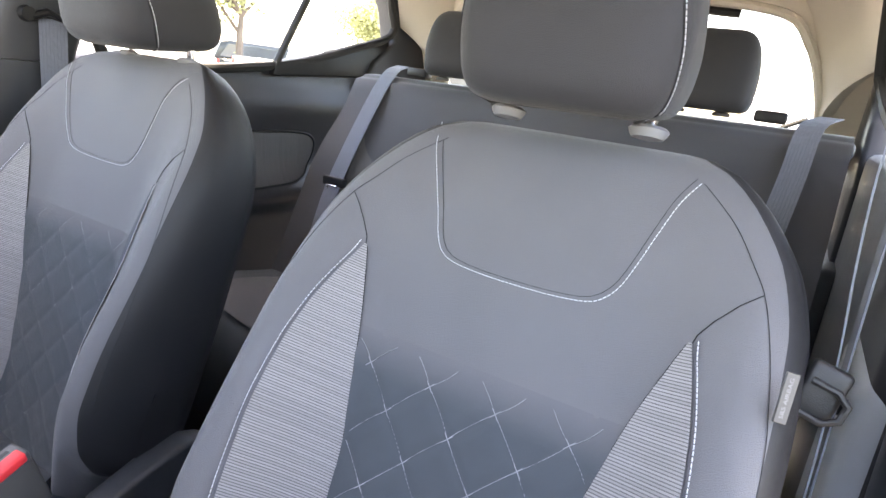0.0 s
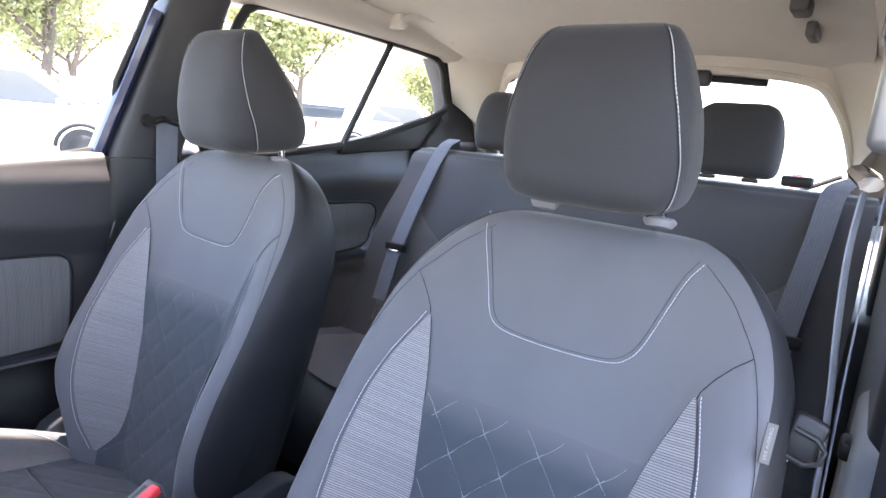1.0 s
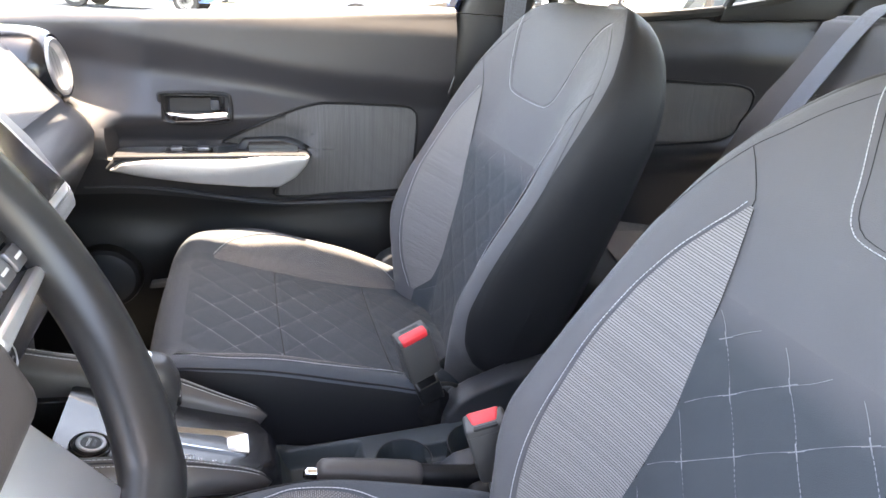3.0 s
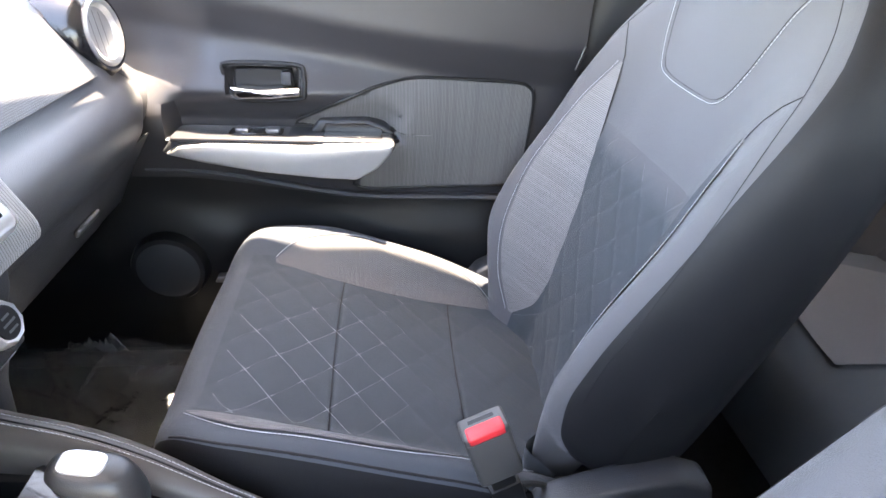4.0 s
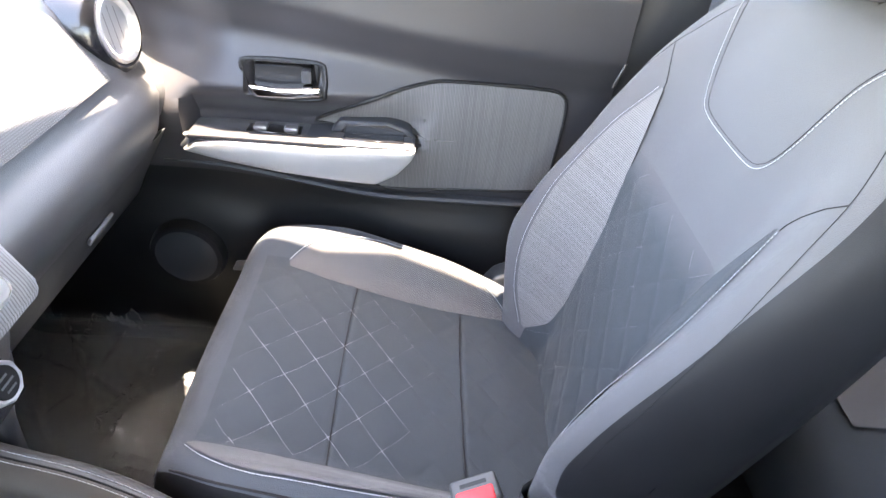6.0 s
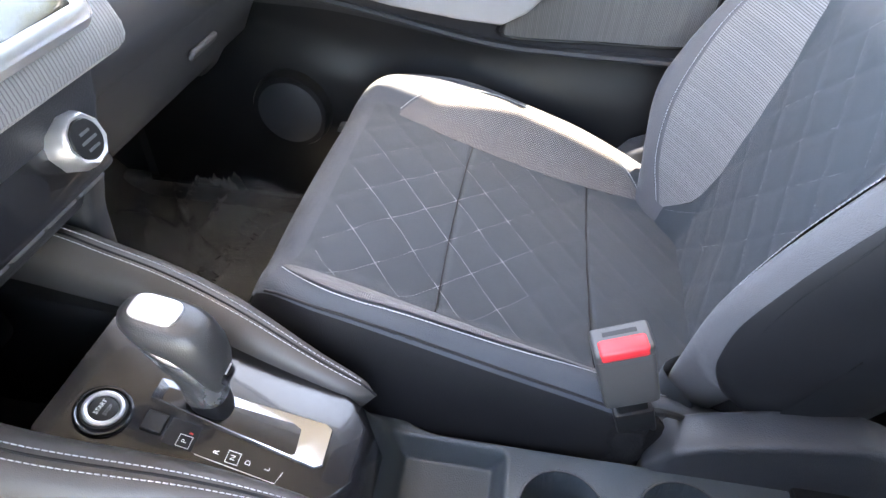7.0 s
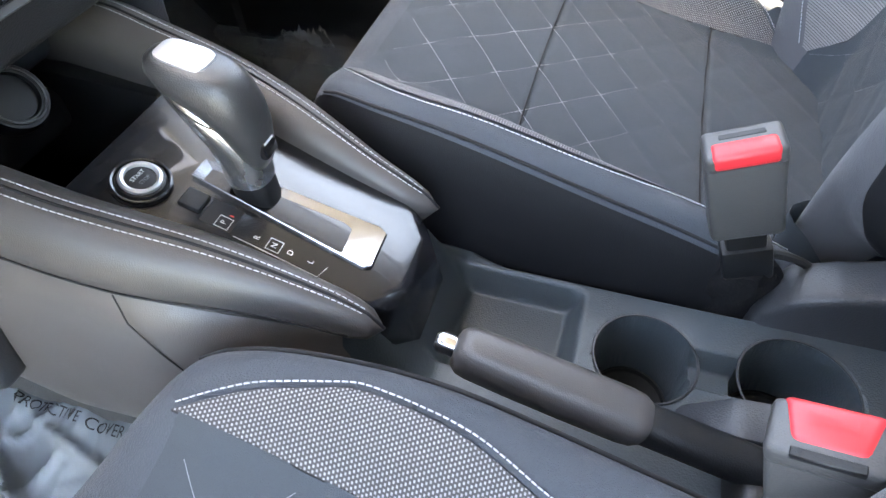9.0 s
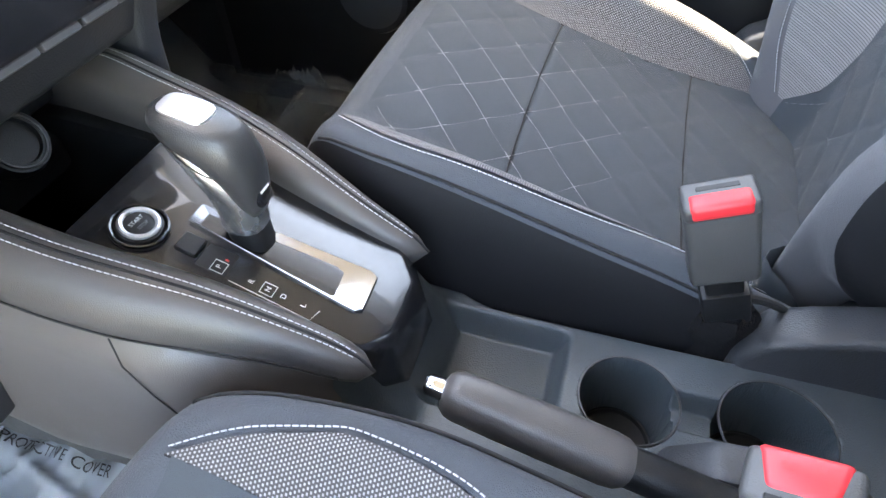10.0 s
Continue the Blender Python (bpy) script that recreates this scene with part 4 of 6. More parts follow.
# driver side: sill and rear wall, door opening left free
t = thing("wall_left", (0.70, 1.0, 0.4), "charcoal side lining behind the driver", "wall", kind="structure")
part("side_lining", block((0.665, 0.60, 0.36), (0.74, 1.45, 1.18), 0.02, 3), PLASTIC_SOFT, t)
loop_l = [Vector((-p.x, p.y, p.z)) for p in loop]
solid("window_rubber", tube(loop_l, 0.012, 8, True), RUBBER, t)
link("pane", data("pane", loop_l, [tuple(range(len(loop_l)))], GLASS, soft=False), t).visible_shadow = False
# open door out of view, added to keep low light off the driver seat
odoor = thing("door_driver", (0, 0, 0), "unseen dark blue driver door, wide open, added to cut light", "car door")
part("door_panel", block((0.0, -0.06, 0.40), (1.02, 0.06, 1.10), 0.03, 3), PLASTIC_SOFT, odoor, "soft charcoal door panel")
part("outer_skin", block((0.0, -0.085, 0.36), (1.04, -0.062, 1.09), 0.01, 2), BLUE, odoor, "dark blue painted skin")
part("armrest", block((0.25, 0.06, 0.80), (0.85, 0.12, 0.87), 0.015, 3), PLASTIC, odoor, "charcoal armrest")
win = [(0.02, 1.105), (1.0, 1.125), (0.96, 1.30), (0.86, 1.49), (0.52, 1.47), (0.24, 1.33)]
solid("window_frame", tube(dense([Vector((a, -0.02, b)) for a, b in win], 0.03, True)[:-1], 0.014, 8, True), BLUE, odoor, "dark blue window frame")
link("pane", data("pane", [Vector((a, -0.02, b)) for a, b in win], [tuple(range(len(win)))], GLASS, soft=False), odoor, "clear side window").visible_shadow = False
odoor.matrix_basis = pose(0.76, -0.66, 0, 0, 0, 22)
for side, nm in ((1, "sill_left"), (-1, "sill_right")):
    t = thing("trim_" + nm, (side * 0.70, 0, 0.35), "black plastic door sill", "sill", kind="structure")
    part("sill", block((min(side * 0.66, side * 0.76), -0.7, 0.28), (max(side * 0.66, side * 0.76), 1.4, 0.40), 0.015, 3), BLACK, t)

t = thing("wall_front", (0, -0.97, 0.3), "dark bulkhead under the dashboard", "bulkhead", kind="structure")
part("bulkhead", block((-0.76, -1.02, 0.28), (0.76, -0.97, 0.99), 0.005), BLACK, t)
for side in (-1, 1):
    part("kick_panel", block((min(side * 0.69, side * 0.76), -0.98, 0.30), (max(side * 0.69, side * 0.76), -0.60, 1.04), 0.01, 2), PLASTIC, t, "charcoal kick panel")

# bonnet out of view, added to stop ground bounce through the windscreen
hood = thing("hood", (0, -1.6, 0.9), "unseen dark blue bonnet, added to block ground light", "bonnet", kind="structure")
v, f, uv = sheet(lambda x, y: Vector((x, y, 1.0 - 0.10 * smooth(-1.0, -2.1, y) - 0.10 * (abs(x) / 0.85) ** 3)), span(-0.86, 0.86, 16), span(-2.15, -0.98, 14))
solid("hood_skin", (v + [p - Vector((0, 0, 0.5)) for p in v], f + [tuple(len(v) + i for i in reversed(q)) for q in f]), BLUE, hood)

# grab handle on the roof rail
grab = thing("grab_handle", (-0.54, 1.3, 1.55), "folded beige plastic grab handle on the headliner", "grab handle")
solid("grip", tube(dense([(-0.555, 1.175, 1.545), (-0.528, 1.182, 1.560), (-0.510, 1.215, 1.572), (-0.503, 1.30, 1.573), (-0.510, 1.40, 1.562), (-0.528, 1.432, 1.548), (-0.555, 1.438, 1.535)], 0.012), 0.0125, 10, flat=0.8), BEIGE, grab)
for y in (1.178, 1.436):
    part("mount", block((-0.58, y - 0.016, 1.532), (-0.530, y + 0.016, 1.575), 0.006, 2), BEIGE, grab)
hook = thing("coat_hook", (0.44, 1.3, 1.57), "grey plastic coat hook on the beige headliner", "hook")
part("hook_body", block((0.42, 1.20, 1.55), (0.455, 1.28, 1.592), 0.008, 2), BUCKLE, hook)
part("hook_lever", block((0.436, 1.36, 1.530), (0.458, 1.46, 1.562), 0.006, 2), BUCKLE, hook)


# ---- rear bench ----
XR = 0.05
bench = thing("rear_bench", (XR, 1.0, 0.36), "charcoal cloth rear bench with grey mesh panels", "rear seat")
RT, RN, R0 = Vector((0, 0.41, 0.912)), Vector((0, -0.912, 0.41)), Vector((XR, 1.30, 1.215))


def on_rear(u, s, out=0.0):
    """s runs down from the bench's top edge."""
    roll = 0.03 * smooth(0.035, 0.0, s)
    dish = 0.022 * (1 - math.cos(math.pi * min(1, abs(abs(u) - 0.27) / 0.25))) * smooth(0.08, 0.3, s)
    return R0 - RT * (s - 0.0) + RN * (dish - roll + out) + Vector((u, 0, 0))


secs = []
for u in span(-0.60, 0.58, 60):
    row = [on_rear(u, s) for s in (0, 0.006, 0.015, 0.03, 0.06, 0.1, 0.16, 0.22, 0.3, 0.38, 0.46, 0.54, 0.60)]
    secs.append(row + [row[-1] + Vector((0, 0.14, 0)), row[0] + Vector((0, 0.09, -0.02)), row[0] + Vector((0, 0.05, 0.004))])
rear_back = solid("backrest", rings(secs), FABRIC_SIDE, bench, "charcoal rear backrest", angle=50)
secs = []
for u in span(-0.60, 0.58, 60):
    e = 0.02 * math.cos(u * 11)
    ys_, zs_ = (1.10, 1.0, 0.9, 0.8, 0.72, 0.67, 0.65, 0.66), (0.655, 0.668, 0.685, 0.70, 0.70, 0.675, 0.60, 0.50)
    row = [Vector((XR + u, y, z + e * (1 if z > 0.6 else 0))) for y, z in zip(ys_, zs_)]
    secs.append(row + [Vector((XR + u, 1.12, 0.45))])
rear_cushion = solid("cushion", rings(secs), QUILT, bench, "charcoal rear cushion", angle=50)
for side in (-1, 1):
    v, f, uv = sheet(lambda r, s: on_rear(side * (0.50 - (0.03 + 0.13 * smooth(0.20, 0.34, s)) * r), s, 0.004), span(0, 1, 8), span(0.2, 0.55, 30))
    link("mesh_insert", data("mesh_insert", v, f, MESH, [(a * 0.12, b) for a, b in uv]), rear_back, "light grey woven mesh insert")
    v, f, uv = sheet(lambda r, y: Vector((XR + side * (0.30 + 0.22 * r), y, 0.706 + 0.02 * math.cos((0.30 + 0.22 * r) * 11) - 0.045 * smooth(0.8, 1.1, y))), span(0, 1, 10), span(0.72, 1.05, 14))
    link("mesh_insert", data("mesh_insert", v, f, FABRIC_SIDE, [(a * 0.22, b) for a, b in uv]), rear_cushion, "charcoal cloth insert")
    xh = XR + side * 0.295
    hz = (1.222, 1.228, 1.245, 1.29, 1.34, 1.365, 1.378, 1.384)
    W = hermite(hz, (0.080, 0.090, 0.096, 0.098, 0.092, 0.082, 0.070, 0.055))
    F = hermite(hz, (1.300, 1.290, 1.283, 1.285, 1.297, 1.308, 1.318, 1.328))
    K = hermite(hz, (1.36, 1.372, 1.382, 1.380, 1.370, 1.362, 1.355, 1.348))

    def rhead(a, z):
        c, s = math.cos(a), math.sin(a)
        x, y = math.copysign(abs(c) ** 0.5, c), math.copysign(abs(s) ** 0.5, s)
        return Vector((xh + x * W(z), (F(z) + K(z)) / 2 + y * (K(z) - F(z)) / 2, z))
    zz = [1.222, 1.224, 1.228, 1.235] + span(1.245, 1.34, 10) + [1.35, 1.358, 1.365, 1.372, 1.378, 1.382, 1.384]
    rh = solid("headrest", rings([[rhead(2 * math.pi * k / 40, z) for k in range(40)] for z in zz]), HEAD_CLOTH, bench, "rear headrest in charcoal cloth", angle=70)
    for dx in (-0.045, 0.045):
        solid("post_guide", lathe([(0.004, 0), (0.017, 0), (0.018, 0.007), (0.008, 0.011)], Matrix.Translation((xh + dx, 1.325, 1.212)), 16), BUCKLE, rh, "grey plastic post guide")
    part("seat_latch", block((XR + side * 0.43 - 0.03, 1.33, 1.212), (XR + side * 0.43 + 0.03, 1.37, 1.236), 0.006, 2), BLACK, bench, "black release latch")
    part("shelf_side", block((XR + side * 0.54 - 0.05, 1.38, 1.16), (XR + side * 0.54 + 0.05, 1.75, 1.195), 0.01, 2), PLASTIC, bench)


def strap(points, across, width, name, parent, label=""):
    """Flat webbing along points; across gives its width's direction."""
    pts = dense(points, 0.02)
    a = Vector(across).normalized() * width / 2
    secs, uv = [], []
    for i, p in enumerate(pts):
        t = (pts[min(i + 1, len(pts) - 1)] - pts[max(i - 1, 0)]).normalized()
        n = t.cross(a).normalized() * 0.0008
        secs.append([p - a - n, p + a - n, p + a + n, p - a + n])
        uv += [(-width / 2, i * 0.02), (width / 2, i * 0.02)] * 2
    v, f = rings(secs)
    return link(name, data(name, v, f, WEB, uv, soft=False), parent, label)


for side in (-1, 1):
    belt = thing("rear_seat_belt", (XR + side * 0.505, 1.25, 0.66), "grey rear seat belt with its tongue, over the rear backrest", "seat belt", "rear seat belts")
    top, low = on_rear(side * 0.505, 0.0, 0.012), on_rear(side * 0.48, 0.34, 0.03)
    strap([top + Vector((side * 0.03, 0.10, 0.03)), top + Vector((0, 0, 0.004)), on_rear(side * 0.497, 0.12, 0.02), low, on_rear(side * 0.475, 0.5, 0.03)], (1, 0, 0), 0.046, "webbing", belt)
    c = low
    tongue = part("tongue", turned(block((-0.034, -0.009, -0.012), (0.034, 0.009, 0.012), 0.005, 2), Matrix.Translation(c)), BLACK, belt, "black belt tongue")
    plate = [(-0.011, -0.045), (0.011, -0.045), (0.015, -0.008), (-0.015, -0.008)]
    ringp = [c + Vector((x, -0.012 - z * 0.2, z)) for x, z in plate]
    solid("tongue_plate", tube(ringp, 0.0035, 6, True), CHROME, tongue, "bright steel tongue plate")

# ---- front belts on the pillars ----
pbelt = thing("front_seat_belt", (-0.66, 0.54, 0.4), "grey front seat belt on the passenger pillar", "seat belt", "front seat belts")
d = Vector((-0.652, 0.54, 1.232))
solid("belt_guide", tube([d + Vector((0.0, -0.03, -0.008)), d + Vector((0.012, 0, 0.006)), d + Vector((0, 0.035, -0.004)), d + Vector((-0.01, 0.02, -0.012))], 0.010, 8, flat=0.7), BLACK, pbelt, "black belt guide")
solid("guide_bolt", lathe([(0.001, 0.012), (0.012, 0.012), (0.014, 0)], Matrix.Translation(d + Vector((0, -0.03, 0))) @ Matrix.Rotation(radians(90), 4, "Y"), 16), BLACK, pbelt)
strap([d + Vector((0.004, 0.012, -0.004)), (-0.655, 0.555, 1.10), (-0.660, 0.56, 0.80), (-0.665, 0.55, 0.45)], (0.1, 1, 0), 0.046, "webbing", pbelt)

dbelt = thing("front_seat_belt", (0.64, 0.54, 0.4), "grey front seat belt with its tongue, on the driver pillar", "seat belt", "front seat belts")
slider = part("height_slider", block((0.606, 0.500, 1.285), (0.640, 0.575, 1.47), 0.012, 3), GREY_SATIN, dbelt, "grey height adjuster cover")
part("slider_button", block((0.600, 0.512, 1.385), (0.612, 0.562, 1.44), 0.005, 2), BUCKLE, slider)
d = Vector((0.618, 0.545, 1.262))
solid("belt_guide", tube([d + Vector((0, -0.03, -0.006)), d + Vector((-0.012, 0, 0.004)), d + Vector((0, 0.035, -0.004))], 0.011, 8, flat=0.7), CHROME, dbelt, "bright belt guide")
strap([d + Vector((-0.004, 0.0, 0)), (0.612, 0.55, 1.185), (0.618, 0.55, 1.10), (0.625, 0.545, 1.03), (0.632, 0.53, 0.90), (0.64, 0.50, 0.45)], (0.09, 1, 0), 0.046, "webbing", dbelt)
strap([d + Vector((0.012, 0.012, 0)), (0.632, 0.56, 1.10), (0.640, 0.56, 0.80), (0.645, 0.55, 0.45)], (0.02, 1, 0), 0.046, "webbing", dbelt)
tm = Matrix.Translation((0.612, 0.462, 1.015)) @ Matrix.Rotation(radians(14), 4, "Y") @ Matrix.Rotation(radians(-12), 4, "X") @ Matrix.Scale(0.78, 4)
tongue = part("tongue", turned(block((-0.020, -0.010, -0.026), (0.018, 0.012, 0.032), 0.006, 3), tm), BLACK, dbelt, "black belt tongue")
solid("tongue_rim", tube([tm @ Vector(p) for p in ((-0.014, -0.014, 0.012), (0.010, -0.016, 0.012), (0.022, -0.016, 0.004), (0.022, -0.016, -0.012), (0.010, -0.016, -0.022), (-0.014, -0.014, -0.022))], 0.0030, 8), BLACK, tongue, "smooth grey rim")
part("tongue_plate", turned(block((-0.024, -0.006, -0.062), (-0.004, -0.003, -0.024), 0.001, 1), tm), CHROME, tongue, "bright steel tongue plate")
lining = thing("belt_lining", (0.69, 0.62, 0.4), "lower pillar cover, paled for outside light, with a small black clip", "pillar cover")
part("cover", block((0.655, 0.60, 0.55), (0.70, 0.80, 0.985), 0.02, 3), PALE, lining)
part("clip", block((0.644, 0.655, 0.925), (0.662, 0.695, 0.95), 0.006, 2), BLACK, lining, "black clip")

# ---- dashboard ----
dash = thing("dashboard", (0, -0.5, 0.7), "charcoal dashboard with grey knit panel and glovebox", "dashboard")
PROFILE = [(-1.0, 0.96), (-0.75, 1.03), (-0.50, 1.085), (-0.40, 1.088), (-0.360, 1.078), (-0.342, 1.064), (-0.325, 1.040), (-0.300, 1.008), (-0.284, 0.985), (-0.280, 0.972), (-0.268, 0.964),
           (-0.252, 0.950), (-0.244, 0.930), (-0.250, 0.900), (-0.268, 0.872), (-0.290, 0.84), (-0.318, 0.79), (-0.338, 0.752), (-0.36, 0.735), (-0.50, 0.72), (-0.95, 0.72)]


def dash_row(x):
    """The section at x: drawn in towards the door, hooded before the driver."""
    end = smooth(-0.52, -0.66, x)
    out = []
    for y, z in PROFILE:
        pull = 0.035 * end * (1 if y > -0.5 else 0)
        out.append(Vector((x, y - pull, z - 0.012 * end * (z > 1.0))))
    return out


v, f = rings([dash_row(x) for x in [-0.672, -0.668, -0.655] + span(-0.63, 0.66, 60)])
dash_body = solid("dash_body", (v, f), DASH, dash, "soft charcoal dashboard", angle=40)
knit_top, knit_low = (-0.3385, 1.060), (-0.283, 0.985)
v, f, uv = sheet(lambda x, k: Vector((x, knit_top[0] + (knit_low[0] - knit_top[0]) * k + 0.004, knit_top[1] + (knit_low[1] - knit_top[1]) * k + 0.005)), span(-0.505, -0.12, 30), span(0, 1, 10))
uv = [(a, b * 0.1) for a, b in uv]
link("knit_panel", data("knit_panel", v, f, KNIT, uv), dash, "grey knit-textured dash panel")
# vent: gloss barrel with a satin ring
vm = Matrix.Translation((-0.588, -0.364, 1.022)) @ Matrix.Rotation(radians(-5), 4, "Z") @ Matrix.Rotation(radians(-82), 4, "X")
barrel = solid("vent_barrel", lathe([(0.070, -0.03), (0.072, 0.0), (0.070, 0.02), (0.066, 0.045), (0.062, 0.060), (0.057, 0.070), (0.051, 0.0745), (0.046, 0.073), (0.044, 0.05)], vm, 48), GLOSS, dash, "gloss black vent barrel")
solid("vent_ring", lathe([(0.0475, 0.066), (0.0465, 0.0745), (0.0430, 0.0770), (0.0375, 0.0745), (0.0345, 0.066), (0.0340, 0.050)], vm, 48), SILVER, barrel, "satin silver vent ring")
solid("vent_rim", tube([vm @ Vector((0.0735 * math.cos(a), 0.0735 * math.sin(a), 0.002)) for a in (2 * math.pi * k / 48 for k in range(48))], 0.0016, 6, True), CHROME, barrel, "thin chrome rim")
for k in (-1, 0, 1):
    part("vent_slat", turned(block((k * 0.014 - 0.0020, -0.030 + 0.004 * abs(k), 0.040), (k * 0.014 + 0.0014, 0.030 - 0.004 * abs(k), 0.066), 0.0008, 1), vm), GREY_SATIN, barrel)
solid("vent_well", lathe([(0.0338, 0.064), (0.033, 0.045), (0.030, 0.022), (0.001, 0.020)], vm, 32), BLACK, barrel, "dark vent throat")
for k in range(3):
    part("demister_slot", block((-0.605 + 0.026 * k, -0.545, 1.068), (-0.588 + 0.026 * k, -0.515, 1.0835), 0.002, 1), BLACK, dash, "black demister slot")
# glovebox lid and its pull
part("glovebox_lid", prism([(-0.262, 0.884), (-0.283, 0.848), (-0.312, 0.796), (-0.330, 0.760), (-0.345, 0.765), (-0.30, 0.86)], "x", -0.60, -0.185, 0.005, 2), DASH, dash, "charcoal glovebox lid")
part("lid_pull", prism([(-0.302, 0.812), (-0.296, 0.822), (-0.290, 0.818), (-0.298, 0.806)], "x", -0.45, -0.385, 0.002, 1), GREY_SATIN, dash, "glovebox pull")
# side cheek at the door end
part("end_cap", prism([(-0.36, 1.01), (-0.295, 0.965), (-0.268, 0.935), (-0.268, 0.905), (-0.30, 0.86), (-0.36, 0.76), (-0.42, 0.67), (-0.45, 0.67), (-0.45, 1.0)], "x", -0.660, -0.600, 0.012, 3), DASH, dash, "dashboard end cheek")

# ---- centre stack ----
stack = thing("centre_stack", (0, -0.3, 0.7), "black centre stack with air controls and silver knobs", "centre console")
part("stack_body", prism([(-0.29, 1.02), (-0.235, 0.985), (-0.215, 0.945), (-0.222, 0.90), (-0.242, 0.845), (-0.262, 0.80), (-0.30, 0.79), (-0.45, 0.80), (-0.45, 1.02)], "x", -0.135, 0.135, 0.010, 3), PLASTIC, stack)
part("screen_surround", prism([(-0.262, 1.075), (-0.222, 1.02), (-0.190, 0.955), (-0.192, 0.938), (-0.215, 0.930), (-0.30, 1.05)], "x", -0.15, 0.15, 0.012, 3), SURROUND, stack, "light grey ribbed screen surround")
part("screen_bezel", prism([(-0.255, 1.077), (-0.212, 1.015), (-0.184, 0.975), (-0.190, 0.964), (-0.29, 1.06)], "x", -0.115, 0.115, 0.010, 3), SILVER, stack, "satin silver screen bezel")
part("screen", prism([(-0.247, 1.072), (-0.206, 1.012), (-0.184, 0.985), (-0.195, 0.985), (-0.26, 1.066)], "x", -0.095, 0.095, 0.003, 2), GLOSS, stack, "dark touch screen")
am = Matrix.Translation((0, -0.228, 0.885)) @ Matrix.Rotation(radians(-72), 4, "X")
part("air_panel", turned(block((-0.115, -0.034, -0.010), (0.115, 0.034, 0.006), 0.006, 2), am), GLOSS, stack, "gloss black air control panel")
for x in (-0.086, 0.086):
    km = am @ Matrix.Translation((x, 0.0, 0.0))
    knob = solid("knob", lathe([(0.0225, 0.004), (0.0225, 0.010), (0.0205, 0.019), (0.0192, 0.0225), (0.0178, 0.0235), (0.015, 0.0225)], km, 9), SILVER, stack, "satin silver control knob")
    solid("knob_base", lathe([(0.024, -0.002), (0.0235, 0.005), (0.021, 0.006)], km, 40), GLOSS, knob, "gloss black knob base")
    solid("knob_face", lathe([(0.001, 0.0238), (0.0138, 0.0238), (0.016, 0.0215)], km, 32), BLACK, knob, "black knob face")
    for k, wdt in enumerate((0.012, 0.016, 0.010)):
        part("knob_mark", turned(block((-wdt / 2, 0.006 - 0.006 * k, 0.0246), (wdt / 2, 0.008 - 0.006 * k, 0.025), 0, 1), km), GREY_SATIN, knob)
bm_ = Matrix.Translation((0, -0.232, 0.853)) @ Matrix.Rotation(radians(-66), 4, "X")
for k in range(6):
    x = -0.09 + 0.036 * k
    key = part("button", turned(block((x - 0.0165, -0.011, 0), (x + 0.0165, 0.011, 0.008), 0.002, 2), bm_), GREY_SATIN, stack, "grey push button")
    part("button_mark", turned(block((x - 0.005, -0.0012, 0.0081), (x + 0.005, 0.0012, 0.0085), 0, 1), bm_), AMBER if k == 0 else WHITE_PRINT, key)
part("silver_lip", turned(block((-0.122, -0.024, -0.004), (0.122, -0.012, 0.012), 0.004, 2), bm_), SILVER, stack, "satin silver lip")
for x in (-0.125, 0.125):
    part("stack_cheek", prism([(-0.225, 0.93), (-0.235, 0.86), (-0.258, 0.79), (-0.265, 0.72), (-0.33, 0.55), (-0.50, 0.45), (-0.50, 0.9)], "x", x - 0.014, x + 0.014, 0.008, 3), PLASTIC, stack, "charcoal cheek panel")
outlet = solid("power_outlet", lathe([(0.001, 0.012), (0.017, 0.012), (0.018, 0.016), (0.024, 0.016), (0.026, 0.010), (0.026, 0.0)], Matrix.Translation((-0.004, -0.318, 0.752)) @ Matrix.Rotation(radians(-60), 4, "X"), 36), BLACK, stack, "round power outlet with a black cover")
solid("outlet_ring", tube([Matrix.Translation((-0.004, -0.318, 0.752)) @ Matrix.Rotation(radians(-60), 4, "X") @ Vector((0.0205 * math.cos(a), 0.0205 * math.sin(a), 0.0165)) for a in (2 * math.pi * k / 36 for k in range(36))], 0.0012, 6, True), BUCKLE, outlet)
part("outlet_base", block((-0.05, -0.46, 0.70), (0.05, -0.318, 0.738), 0.01, 2), BLACK, stack, "dark ledge under the outlet")
part("cubby_back", block((-0.115, -0.50, 0.55), (0.115, -0.44, 0.83), 0.01), BLACK, stack, "dark open cubby")

# ---- centre console ----
console = thing("centre_console", (0, 0.1, 0.36), "black centre console with padded sides, tray and two cup holders", "centre console")
SL = 0.36


def bez(x, y, up=0.0):
    """On the sloping shifter bezel."""
    return Vector((x, y, 0.676 - SL * y + up))


bezel_out = [(-0.066, -0.205), (-0.068, -0.12), (-0.060, -0.05), (-0.046, -0.012), (-0.025, 0.002), (0.025, 0.002), (0.046, -0.012), (0.060, -0.05), (0.068, -0.12), (0.066, -0.205)]
secs = [[bez(x * 1.02, y, -0.10) for x, y in bezel_out], [bez(x * 1.02, y + 0.012, -0.04) for x, y in bezel_out], [bez(x * 1.01, y + 0.006, -0.010) for x, y in bezel_out], [bez(x * 0.97, y, 0.0) for x, y in bezel_out], [bez(x * 0.9, y - 0.003, 0.001) for x, y in bezel_out]]
bezel = solid("bezel", rings(secs), GLOSS, console, "dusty gloss black shifter bezel", angle=50)
